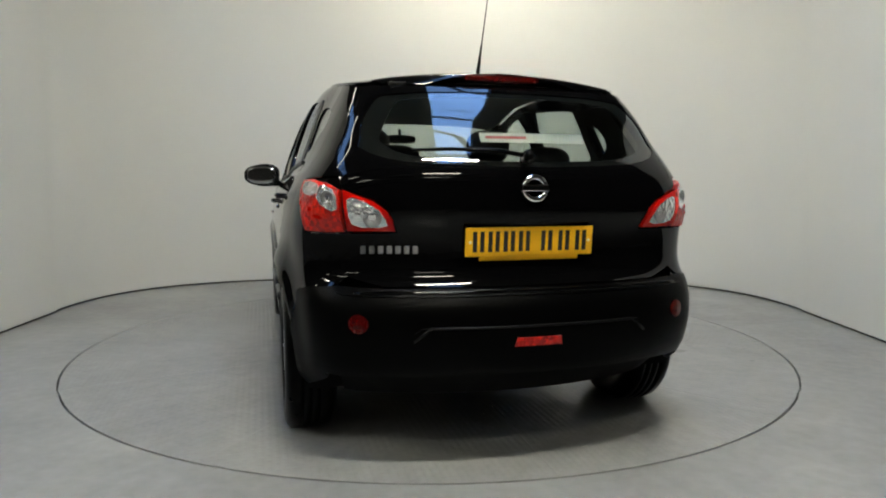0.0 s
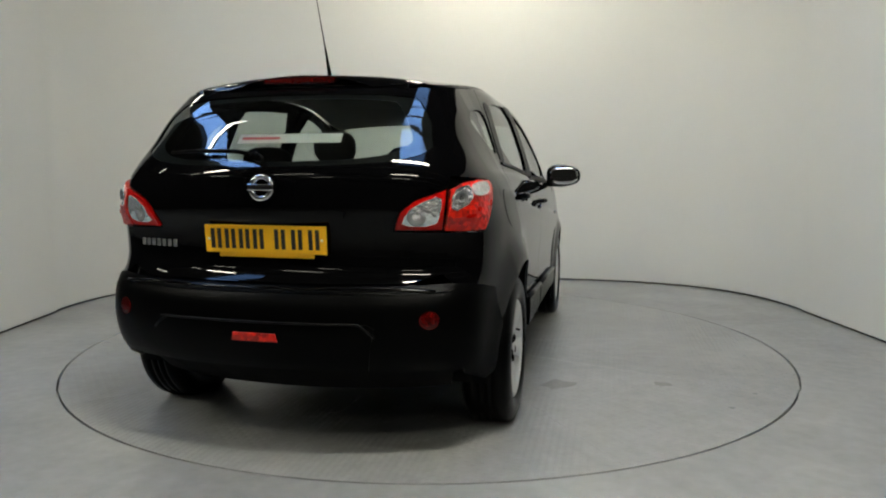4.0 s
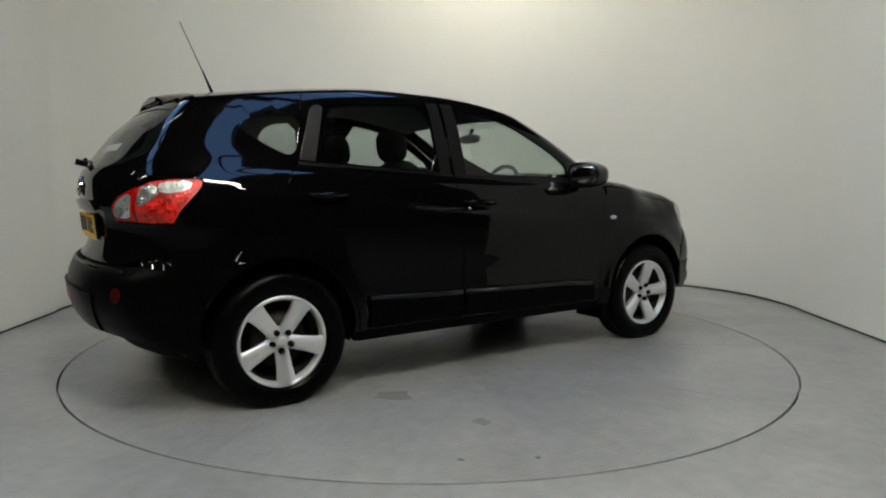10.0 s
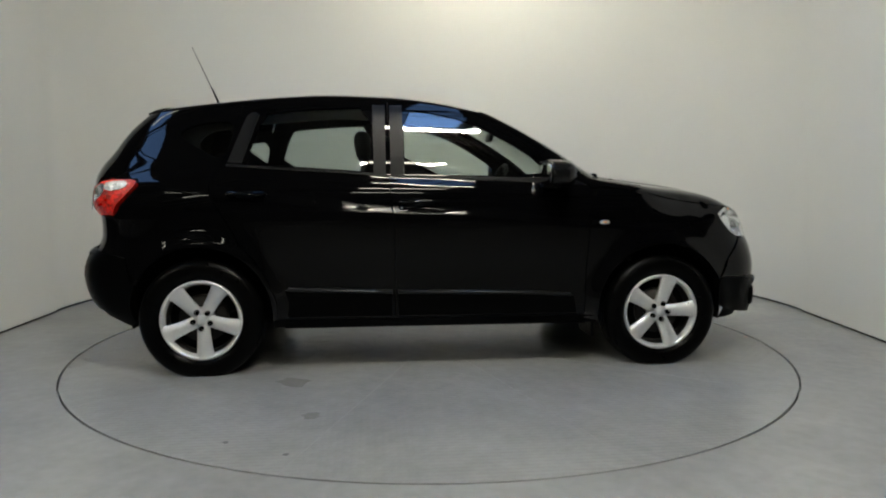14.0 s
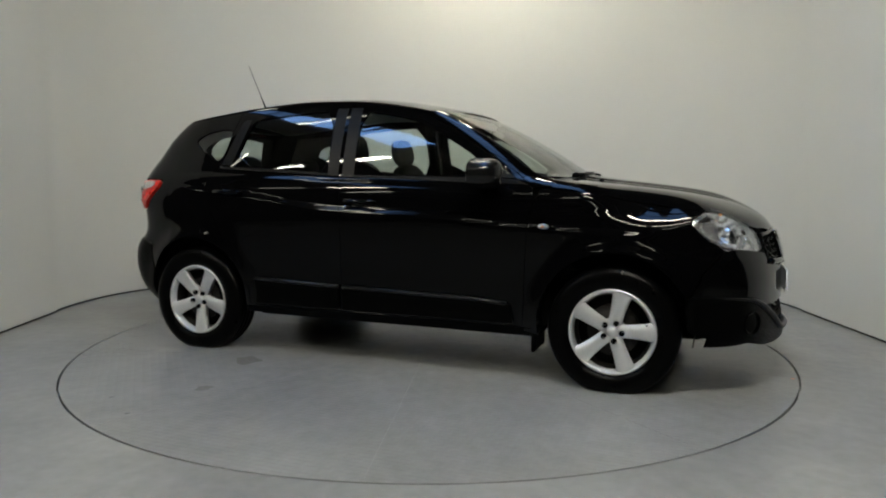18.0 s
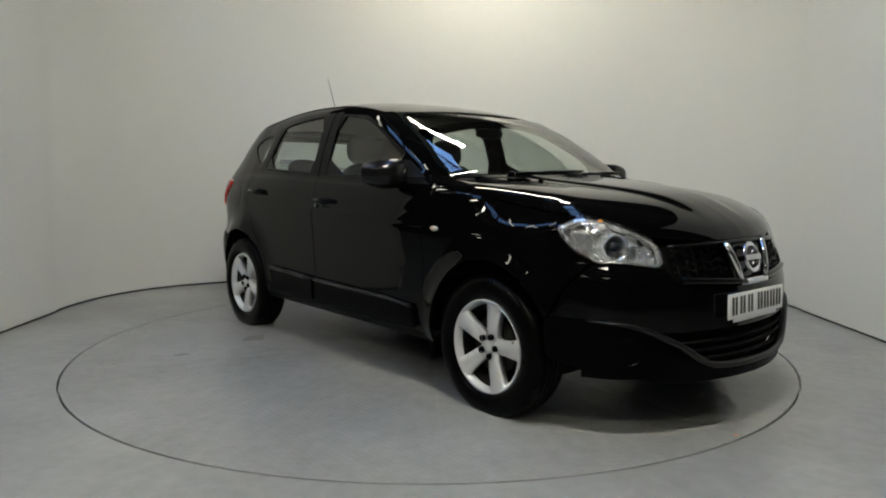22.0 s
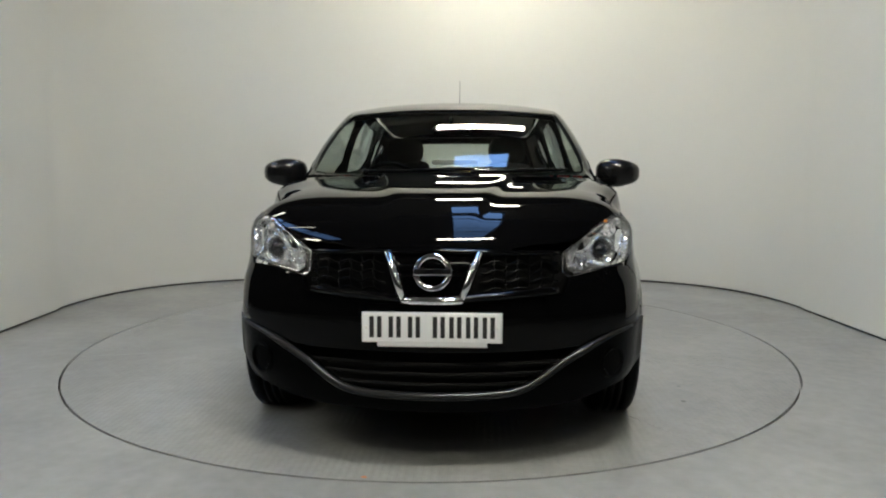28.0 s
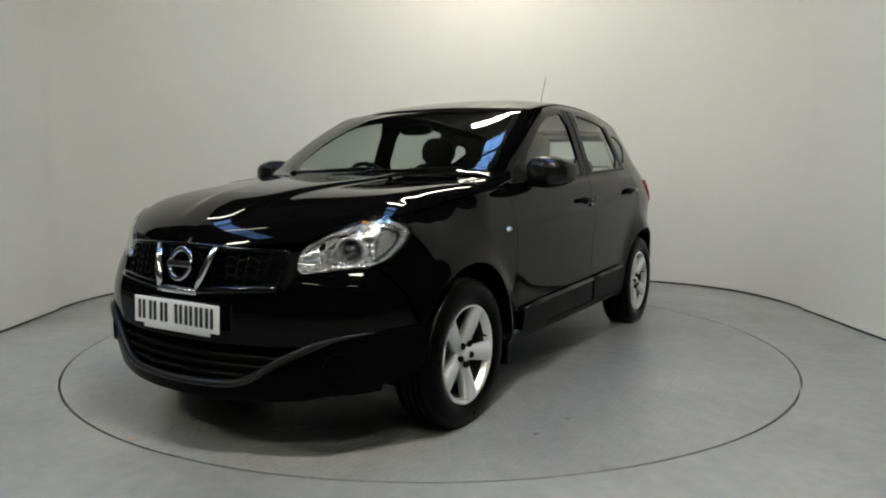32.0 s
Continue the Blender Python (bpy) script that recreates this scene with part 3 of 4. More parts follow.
def build_body(car):
    # wings, doors, rear quarters
    wing = [(0.85, 0.28)] + DOOR_FRONT[::-1][1:] + WING_TOP + [(1.675, 0.893), (1.70, 0.85), (1.76, 0.788), (1.83, 0.744), (1.73, 0.62), (1.672, 0.50)] + arch(1.315, 25, 190)[1:]
    both("front_wing", car, PAINT, chart_side, wing, h=0.02)
    door = DOOR_FRONT[::-1] + APILLAR[::-1] + arc_edge(0.1, -0.2, 4) + BPILLAR[::-1]
    fdoors = both("front_door", car, PAINT, chart_side, door, h=0.018, holes=[rounded(FWIN, 1)])
    rear = BPILLAR + arc_edge(-0.4, -1.0, 7) + DOOR_REAR[::-1]
    rdoors = both("rear_door", car, PAINT, chart_side, rear, h=0.018, holes=[rounded(RWIN, 1)])
    quarter = DOOR_REAR + arc_edge(-1.2, -1.64, 6) + [(-1.69, 1.42), (-1.775, 1.30), (-1.86, 1.18), (-1.90, 1.095), (-1.645, 1.086), (-1.634, 1.054), (-1.704, 0.978), (-1.776, 0.884), (-1.90, 0.885), (-1.90, 0.69), (-1.72, 0.66), (-1.664, 0.50)] + arch(-1.315, 155, -8)[1:]
    quarters = both("rear_quarter", car, PAINT, chart_side, quarter, h=0.02, holes=[QWIN])
    # roof and pillars
    w = lambda x: float(side_y(x, roof_edge(x)))
    rxs = np.linspace(-1.61, 0.30, 22)
    roof = [(x, -w(x)) for x in rxs] + [(0.335, -0.40), (0.352, -0.2), (0.357, 0), (0.352, 0.2), (0.335, 0.40)] + [(x, w(x)) for x in rxs[::-1]]
    part("roof", sheet(chart_roof, roof, h=0.05, thick=0.02), PAINT, car)
    lining = [(x * 0.98, y * 0.97) for x, y in roof]
    part("headliner", sheet(chart_roof, lining, h=0.08, lift=-0.035, thick=0), HEADLINER, car, "pale grey cloth headliner")
    edge = lambda z: float(NOSE(z)) - 0.40 * float(AFRONT(z))
    zs = [1.06, 1.10, 1.16, 1.24, 1.32, 1.40, 1.46, 1.487]
    pillar = [(0.885, 1.045)] + [(max(edge(z), 0.23), z) for z in zs] + APILLAR[:-1]
    both("windscreen_pillar", car, PAINT, chart_side, pillar, h=0.012, gap=0.001)
    yw = lambda z: float(WIDE(z)) * float(np.interp(0.40, FDX, FYF))
    zz = np.linspace(1.108, 1.487, 12)
    screen = [(-yw(z), z) for z in zz] + [(-0.40, 1.496), (-0.2, 1.499), (0, 1.50), (0.2, 1.499), (0.40, 1.496)] + [(yw(z), z) for z in zz[::-1]]
    screen = screen + [(0.4, 1.103), (0, 1.10), (-0.4, 1.103)]
    ws = part("windscreen", sheet(chart_front, screen, h=0.05, thick=0, lift=-0.004), GLASS, car, "clear laminated windscreen")
    inner = [(a * 0.962, 1.30 + (b - 1.30) * (0.92 if b < 1.3 else 0.94)) for a, b in screen]
    part("black_border", sheet(chart_front, screen, h=0.05, holes=[rounded(inner, 1)], thick=0, lift=-0.007), DARK, ws)
    # bonnet
    nose = [(2.088, 0.0), (2.083, 0.12), (2.058, 0.28), (1.992, 0.46), (1.955, 0.537), (1.903, 0.600), (1.812, 0.680), (1.758, 0.727)]
    top = [(1.71, float(side_y(1.71, 0.94))), (1.62, float(side_y(1.62, 0.958))), (1.45, float(side_y(1.45, 0.990))), (1.2, float(side_y(1.2, 1.02))), (0.99, float(side_y(0.99, 1.04)))]
    cowl = [(1.04, 0.60), (1.085, 0.35), (1.10, 0.0)]
    half = nose + top + cowl
    bonnet = half + [(a, -b) for a, b in half[::-1] if b > 0]
    part("bonnet", sheet(chart_bonnet, bonnet, h=0.02, thick=0.02), PAINT, car, "black bonnet with two raised creases")
    part("scuttle", sheet(chart_bonnet, [(1.10, -0.62), (1.115, 0), (1.10, 0.62), (0.97, 0.72), (1.0, 0), (0.97, -0.72)], h=0.05, thick=0, lift=-0.02), PLASTIC, car)
    # wipers parked along the foot of the windscreen
    for py, run, zz in ((-0.42, ((-0.42, 0.0), (-0.20, 0.004), (0.02, 0.010), (0.14, 0.012)), 1.112), (0.14, ((0.14, 0.0), (0.32, 0.004), (0.50, 0.008), (0.60, 0.006)), 1.112)):
        pts = [(float(front_x(y, zz + d + 0.006)) + 0.022, y, zz + d + 0.006) for y, d in run]
        wp = part("windscreen_wiper", tube(pts, [0.011, 0.009, 0.007, 0.006], 8), PLASTIC, car, "black parked windscreen wiper")
        part("wiper_blade", tube([(p[0] - 0.006, p[1] + 0.03, p[2] + 0.008) for p in pts[1:]] , 0.006, 6), RUBBER, wp)
        part("wiper_pivot", pillow(pts[0][0] + 0.004, py, pts[0][2] - 0.004, 0.022, 0.020, 0.016, 2.4, 8), PLASTIC, wp)
    for y in (-0.34, 0.34):
        z = float(bonnet_z(np.array(1.17), np.array(y)))
        part("washer_jet", pillow(1.17, y, z + 0.004, 0.016, 0.010, 0.007, 2.4, 8), PLASTIC, car)
    # glass, pillar trims, mouldings
    for i, mirror in enumerate((False, True)):
        g = part("side_window", sheet(chart_side, rounded(FWIN, 1), gap=-0.004, lift=-0.008, thick=0, h=0.06, mirror=mirror), GLASS, fdoors[i])
        g2 = part("side_window", sheet(chart_side, rounded(RWIN, 1), gap=-0.004, lift=-0.008, thick=0, h=0.06, mirror=mirror), PRIVACY, rdoors[i])
        part("quarter_window", sheet(chart_side, QWIN, gap=-0.004, lift=-0.006, thick=0, h=0.05, mirror=mirror), PRIVACY, quarters[i])
        part("inner_trim", sheet(chart_side, [(-1.10, 1.12), (-1.06, 1.47), (-1.5, 1.45), (-1.70, 1.15)], lift=-0.05, thick=0, h=0.05, mirror=mirror, holes=[rounded([(-1.15, 1.39), (-1.29, 1.375), (-1.36, 1.29), (-1.25, 1.215), (-1.165, 1.22)], 1)]), DARK, quarters[i])
        part("pillar_trim", sheet(chart_side, [(-0.19, 1.11), (-0.272, 1.11), (-0.277, 1.515), (-0.20, 1.515)], lift=0.003, thick=0.006, mirror=mirror), TRIM, fdoors[i], "satin black pillar trim")
        part("pillar_trim", sheet(chart_side, [(-0.295, 1.115), (-0.368, 1.118), (-0.374, 1.515), (-0.298, 1.515)], lift=0.003, thick=0.006, mirror=mirror), TRIM, rdoors[i], "satin black pillar trim")
        part("pillar_trim", sheet(chart_side, [(-1.175, 1.178), (-1.092, 1.172), (-1.003, 1.450), (-1.02, 1.466), (-1.05, 1.464), (-1.078, 1.44)], lift=0.003, thick=0.006, mirror=mirror), TRIM, rdoors[i], "satin black pillar trim")
        part("weatherstrip", sheet(chart_side, [(0.86, 1.058), (-0.27, 1.10), (-0.27, 1.113), (0.60, 1.10), (0.80, 1.085)], lift=0.006, thick=0.008, mirror=mirror), TRIM, fdoors[i])
        part("weatherstrip", sheet(chart_side, [(-0.29, 1.105), (-1.18, 1.155), (-1.18, 1.172), (-0.54, 1.136), (-0.29, 1.119)], lift=0.006, thick=0.008, mirror=mirror), TRIM, rdoors[i])
        part("mirror_sail", sheet(chart_side, [(0.80, 1.09), (0.60, 1.098), (0.59, 1.195), (0.64, 1.19)], lift=0.004, thick=0.008, mirror=mirror), TRIM, fdoors[i])
        part("door_moulding", sheet(chart_side, [(0.80, 0.325), (0.78, 0.425), (0.55, 0.44), (-0.235, 0.456), (-0.235, 0.325)], lift=0.020, thick=0.03, mirror=mirror), PLASTIC, fdoors[i], "black plastic lower door moulding")
        part("door_moulding", sheet(chart_side, [(-0.265, 0.325), (-0.265, 0.457), (-0.39, 0.459), (-0.86, 0.475), (-0.84, 0.40), (-0.85, 0.325)], lift=0.020, thick=0.03, mirror=mirror), PLASTIC, rdoors[i], "black plastic lower door moulding")
        part("sill", sheet(chart_side, [(0.93, 0.258), (0.93, 0.303), (-0.93, 0.303), (-0.93, 0.258)], h=0.05, thick=0.05, mirror=mirror), PLASTIC, car, "black plastic side sill")
        sgn = 1 if mirror else -1
        # edge tubes added in a lighter satin, to carry the moulding's highlight
        for d, run in ((fdoors[i], ((0.76, 0.428), (0.55, 0.443), (0.2, 0.450), (-0.235, 0.459))), (rdoors[i], ((-0.265, 0.460), (-0.39, 0.462), (-0.62, 0.470), (-0.84, 0.478)))):
            part("moulding_edge", tube([(x, sgn * (float(side_y(x, z)) + 0.016), z) for x, z in run], 0.012, 8), LIP, d, "satin tube on the upper edge of the moulding, lighter for its highlight")
        for d, x, z in ((fdoors[i], -0.13, 0.957), (rdoors[i], -1.06, 1.005)):
            y = float(side_y(x, z))
            cup = sheet(chart_side, rounded([(x - 0.055, z - 0.028), (x + 0.055, z - 0.028), (x + 0.055, z + 0.02), (x - 0.055, z + 0.02)], 2), lift=0.0015, thick=0.004, h=0.02, mirror=mirror)
            hd = part("door_handle", tube([(x + 0.10, sgn * (y - 0.004), z), (x + 0.085, sgn * (y + 0.028), z + 0.002), (x, sgn * (y + 0.036), z + 0.004), (x - 0.08, sgn * (y + 0.030), z + 0.004), (x - 0.10, sgn * (y - 0.004), z + 0.002)], [0.012, 0.014, 0.013, 0.014, 0.012]), PAINT, d, "black pull handle")
            part("handle_cup", cup, DARK, d)
            if d is fdoors[i]:
                b = bmesh.new()
                bmesh.ops.create_uvsphere(b, u_segments=12, v_segments=8, radius=0.011)
                part("door_lock", smooth(b), CHROME, d).matrix_basis = pose(x - 0.085, sgn * (y + 0.012), z - 0.03)
        # side repeater
        y = float(side_y(0.955, 0.845))
        rep = bmesh.new()
        bmesh.ops.create_uvsphere(rep, u_segments=20, v_segments=10, radius=1)
        rep.transform(Matrix.Diagonal((0.03, 0.012, 0.014, 1)))
        ind = part("side_repeater", smooth(rep), CLEAR_TAIL, car, "small clear oval indicator lamp")
        ind.matrix_basis = pose(0.955, sgn * (y + 0.001), 0.845)
        part("bulb", pillow(0, sgn * 0.004, 0, 0.010, 0.011, 0.006, seg=6), AMBER, ind)
    # fuel flap seam on the right quarter
    circ = [(-1.44 + 0.085 * math.cos(a), 0.965 + 0.082 * math.sin(a)) for a in np.linspace(0, 2 * math.pi, 36)[:-1]]
    flap = part("fuel_flap", sheet(chart_side, circ, h=0.03, lift=0.0015, thick=0.003), PAINT, quarters[0])


def build_inner(car):
    """Dark inner shell, added to block light through panel gaps; underbody and wheel wells."""
    zs = [0.24, 0.32, 0.42, 0.52, 0.62, 0.72, 0.80, 0.88, 0.95, 1.0, 1.04]
    rows = []
    for z in zs:
        right = []
        for u in np.linspace(0, RU[-1], 24):
            right.append(chart_rwrap(np.array([-u]), np.array([z]))[0])
        xr, xf = TAIL(z) + AREAR(z) * 0.75, NOSE(z) - AFRONT(z)
        for x in np.linspace(xr, xf, 40)[1:-1]:
            right.append((x, -float(side_y(x, z)), z))
        for u in np.linspace(FU[-1], 0, 24):
            right.append(chart_fwrap(np.array([-u - 1e-6]), np.array([z]))[0])
        right = [Vector(p) for p in right]
        loop = right + [Vector((p.x, -p.y, p.z)) for p in right[-2:0:-1]]
        k = []
        for p in loop:
            x = p.x - (0.05 if p.x > 0 else -0.05) * min(1, max(0, (abs(p.x) - 0.9) / 0.6))
            k.append((x, p.y - math.copysign(0.045, p.y) if abs(p.y) > 0.05 else p.y, z))
        rows.append([tuple(q) for q in rolled(np.array(k))])
    bm = ring_mesh(rows)
    kill = []
    for f in bm.faces:
        c = f.calc_center_median()
        if abs(c.y) > 0.55 and min(math.hypot(c.x - h, c.z - 0.335) for h in HUBS) < 0.43:
            kill.append(f)
        elif abs(c.x) > 1.5 and 0.70 < c.z < 1.06 and abs(c.y) > 0.45:
            kill.append(f)
    bmesh.ops.delete(bm, geom=kill, context="FACES")
    part("inner_shell", smooth(bm), DARK, car)
    bm = bmesh.new()
    box(bm, -1.72, 1.80, -0.56, 0.56, 0.25, 0.31, 0.02)
    box(bm, -0.90, 0.90, -0.80, 0.80, 0.245, 0.30, 0.02)
    box(bm, -0.25, 0.55, -0.45, 0.25, 0.225, 0.27, 0.02)
    box(bm, 1.0, 1.75, -0.45, 0.45, 0.215, 0.28, 0.03)
    box(bm, -1.2, -0.75, -0.5, 0.1, 0.215, 0.27, 0.02)
    part("underbody", bm, DARK, car)
    for h in HUBS:
        for s in (-1, 1):
            rows = [[(h + r * math.cos(a), y, 0.335 + r * math.sin(a)) for a in np.linspace(radians(-12), radians(192), 26)] for r, y in ((0.392, s * 0.81), (0.40, s * 0.78), (0.40, s * 0.56), (0.05, s * 0.56))]
            part("wheel_well", smooth(ring_mesh(rows, close=False)), DARK, car)
    for s in (-1, 1):
        part("mudflap", box(bmesh.new(), 0.895, 0.915, min(s * 0.62, s * 0.86), max(s * 0.62, s * 0.86), 0.17, 0.31, 0.006), PLASTIC, car)


def build_ends(car):
    # tailgate with its window
    half = [(0, 0.69), (-0.55, 0.69), (-0.68, 0.725), (-0.715, 0.885), (-0.494, 0.888), (-0.53, 0.970), (-0.576, 1.010), (-0.692, 1.054), (-0.705, 1.12), (-0.685, 1.20), (-0.635, 1.32), (-0.575, 1.42), (-0.545, 1.462), (0, 1.475)]
    hole = rounded([(0, 1.128), (-0.40, 1.140), (-0.56, 1.165), (-0.635, 1.215), (-0.625, 1.26), (-0.555, 1.38), (-0.50, 1.425), (0, 1.44)][1:-1] + [(0, 1.437)] + [(0.50, 1.425), (0.555, 1.38), (0.625, 1.26), (0.635, 1.215), (0.56, 1.165), (0.40, 1.140), (0, 1.128)], 1)
    gate = part("tailgate", sheet(chart_rear, mirrored(half[1:-1]), holes=[hole]), PAINT, car, "black tailgate with a raked window")
    rw = part("rear_window", sheet(chart_rear, hole, gap=-0.004, lift=-0.003, thick=0, h=0.06), GLASS, car, "tinted rear window")
    rin = [(a * 0.86, 1.29 + (b - 1.29) * 0.86) for a, b in hole]
    part("black_border", sheet(chart_rear, hole, gap=-0.004, lift=-0.006, thick=0, h=0.05, holes=[rin]), DARK, rw)
    # wiper
    pv = part("wiper", tube([(rear_x(0.02, 1.16) - 0.0, 0.02, 1.16), (rear_x(0.02, 1.16) - 0.055, 0.02, 1.175)], 0.016), PLASTIC, car, "black rear wiper")
    arm = [(float(rear_x(y, z)) - 0.022, y, z) for y, z in ((0.02, 1.172), (0.12, 1.19), (0.30, 1.195), (0.44, 1.19))]
    part("wiper_arm", tube(arm, [0.010, 0.009, 0.007, 0.006]), PLASTIC, pv)
    # spoiler with high brake lamp
    sp = [(-1.60, -0.53), (-1.655, -0.50), (-1.69, -0.33), (-1.698, 0), (-1.69, 0.33), (-1.655, 0.50), (-1.60, 0.53), (-1.58, 0.3), (-1.58, -0.3)]
    spoiler = part("roof_spoiler", sheet(chart_roof, sp, h=0.03, lift=0.006, thick=0.035), PAINT, car)
    zc = lambda x: float(roof_z(np.array(x), np.array(0.0)))
    part("underside", box(bmesh.new(), -1.675, -1.58, -0.47, 0.47, 1.455, 1.475, 0.006), PLASTIC, spoiler)
    part("brake_lamp", box(bmesh.new(), -1.7015, -1.66, -0.16, 0.16, zc(-1.69) - 0.028, zc(-1.69) - 0.005, 0.004), RED_DARK, spoiler, "dark red high brake lamp")
    # rear bumper
    low = [(0, 0.360), ry(-0.55, 0.360), ry(-0.75, 0.358), rx(-1.85, 0.335), rx(-1.70, 0.275), rx(-1.665, 0.30), rx(-1.665, 0.50), rx(-1.70, 0.655), rx(-1.80, 0.680), rx(-1.90, 0.694), ry(-0.66, 0.690), ry(-0.4, 0.682), (0, 0.677)]
    bump = part("rear_bumper", sheet(chart_rwrap, mirrored(low[1:-1]), lift=0.004, thick=0.03), PLASTIC, car, "black rear bumper with a satin step")
    step = [ry(-0.42, 0.372), ry(-0.455, 0.535), ry(-0.43, 0.553), ry(-0.2, 0.556)]
    part("valance", sheet(chart_rwrap, mirrored(step), lift=0.012, thick=0.012), PLASTIC, bump)
    tops = [ry(-0.60, 0.655), ry(-0.70, 0.66), ry(-0.72, 0.672), ry(-0.60, 0.684), ry(-0.3, 0.682)]
    part("bumper_ledge", sheet(chart_rwrap, mirrored(tops), lift=0.008, thick=0.02), PLASTIC, bump)
    # gloss tube added along the top edge, to catch bright streaks
    rim = [chart_rwrap(np.array([a]), np.array([z]))[0] for a, z in (ry(y, 0.672 - 0.010 * max(0, abs(y) - 0.55) / 0.2) for y in np.linspace(-0.66, 0.66, 41))]
    part("bumper_rim", tube([(q[0] - 0.007, q[1], q[2]) for q in rim], 0.009, 10), PAINT, bump, "gloss black tube on the upper bumper edge, added to catch streaks")
    # thin tube added for the highlight line over the valance
    edge = [chart_rwrap(np.array([a]), np.array([z]))[0] for a, z in (ry(y, 0.553 - 0.05 * max(0, abs(y) - 0.40) / 0.06) for y in np.linspace(-0.46, 0.46, 31))]
    part("valance_edge", tube([(q[0] - 0.014, q[1], q[2]) for q in edge], 0.0045, 8), TRIM, bump, "satin tube added for the thin highlight over the lower valance")
    for s in (-1, 1):
        circ = [ry(s * 0.645 + 0.036 * math.cos(a), 0.565 + 0.036 * math.sin(a)) for a in np.linspace(0, 2 * math.pi, 25)[:-1]]
        part("reflector", sheet(chart_rwrap, circ, h=0.02, lift=0.008, thick=0.01), RED_DARK, bump, "round red reflector")
    fog = [ry(y, z) for y, z in ((-0.095, 0.480), (0.095, 0.480), (0.087, 0.514), (-0.087, 0.514))]
    part("rear_fog_lamp", sheet(chart_rwrap, fog, h=0.02, lift=0.016, thick=0.02), RED_LENS, bump, "red rear fog lamp")
    # tail lamps
    for i, m in enumerate((False, True)):
        outer = [(-0.682, 0.893), (-0.714, 0.96), (-0.742, 1.046), (-0.811, 1.071), (-0.906, 1.083), (-1.015, 1.081), (-1.030, 1.070), (-1.026, 1.050), (-0.963, 0.982), (-0.858, 0.890), (-0.754, 0.889)]
        lamp = part("tail_lamp", sheet(chart_rwrap, outer, lift=0.010, thick=0.03, h=0.015, mirror=m), RED_LENS, car, "red and clear wrap-round tail lamp")

        def piece(name, pts, material, lift=0.014, label=""):
            return part(name, sheet(chart_rwrap, rounded(pts, 1), lift=lift, thick=0.006, h=0.012, mirror=m), material, lamp, label)

        piece("clear_lens", [(-0.716, 0.950), (-0.747, 1.040), (-0.815, 1.062), (-0.842, 1.058), (-0.838, 0.999)], SILVER, 0.013, "clear upper lens over a silvered bowl")
        piece("indicator_lens", [(-0.836, 1.062), (-0.90, 1.073), (-0.990, 1.073), (-0.975, 1.030), (-0.846, 1.012)], MILKY, 0.014, "milky white indicator lens")
        # red pieces added for the bright highlights in the lower lens
        piece("brake_facet", [(-0.78, 0.935), (-0.78, 0.95), (-0.83, 0.958), (-0.83, 0.943)], RED_RIM, 0.0135)
        piece("brake_facet", [(-0.845, 0.958), (-0.843, 0.978), (-0.868, 0.982), (-0.868, 0.964)], RED_RIM, 0.0135)
        piece("brake_facet", [(-0.935, 0.975), (-0.942, 1.004), (-0.968, 1.004), (-0.958, 0.982)], RED_RIM, 0.0135)
        inner = [(-0.498, 0.895), (-0.510, 0.925), (-0.541, 0.968), (-0.597, 1.006), (-0.728, 1.047), (-0.708, 0.985), (-0.675, 0.895)]
        il = part("inner_lamp", sheet(chart_rwrap, inner, lift=0.010, thick=0.02, h=0.02, mirror=m), RED_RIM, lamp)
        rev = [(-0.522, 0.912), (-0.550, 0.955), (-0.606, 0.996), (-0.705, 1.027), (-0.688, 0.960), (-0.655, 0.912)]
        piece("reverse_lens", rev, SILVER, 0.014, "clear reversing lamp lens over a silvered bowl")
        s = 1 if m else -1
        for a, z, r in ((0.595, 0.945, 1.35), (0.785, 1.015, 1.05)):
            ctr = chart_rwrap(np.array([s * a]), np.array([z]))[0]
            b = lathe_y([(0.001, 0.006), (0.010 * r, 0.004), (0.012 * r, -0.006), (0.020 * r, -0.003), (0.024 * r, -0.006), (0.027 * r, -0.003)], 24)
            part("bulb_bowl", b, LAMP_GREY, lamp).matrix_basis = pose(ctr[0] - 0.012, ctr[1] - (0.004 if a > 0.7 else 0) * -s, ctr[2], 0, 0, -90 - (22 if a < 0.7 else 40) * s)
    # badges and plates
    plate(car, "rear", YELLOW)
    badge(car, pose(float(rear_x(0, 1.045)) - 0.006, -0.005, 1.052, -8, 0, -90), 0.042)
    for k, x in enumerate(np.linspace(0, 1, 7)):
        y = 0.615 - 0.185 * x
        part("lettering", box(bmesh.new(), -0.006, 0.0, -0.010, 0.010, -0.015, 0.015, 0.003, 1), LAMP_GREY, gate).matrix_basis = pose(float(rear_x(y, 0.825)) - 0.001, y, 0.825, 0, 0, -8)
    # small tailgate handle recess above the plate
    part("plate_brow", sheet(chart_rear, mirrored([(-0.32, 0.935), (-0.33, 0.965), (-0.25, 0.985)]), lift=0.014, thick=0.02), PAINT, gate)
    build_front(car)


def plate(parent, which, material):
    rear = which == "rear"
    z, tilt = (0.854, 5) if rear else (0.545, -2)
    x = -2.022 if rear else 2.160
    s = -1 if rear else 1
    m = pose(x, 0, z, 0, -tilt if rear else tilt, 0)
    holder = part("number_plate", box(bmesh.new(), -0.004, 0.004, -0.255, 0.255, -0.055, 0.055, 0.003), material, parent, "yellow rear number plate" if rear else "white front number plate")
    holder.matrix_basis = m
    part("plate_holder", box(bmesh.new(), -0.004 - 0.004 * s, 0.004 - 0.004 * s, -0.20, 0.20, -0.072, -0.05, 0.003), material, holder)
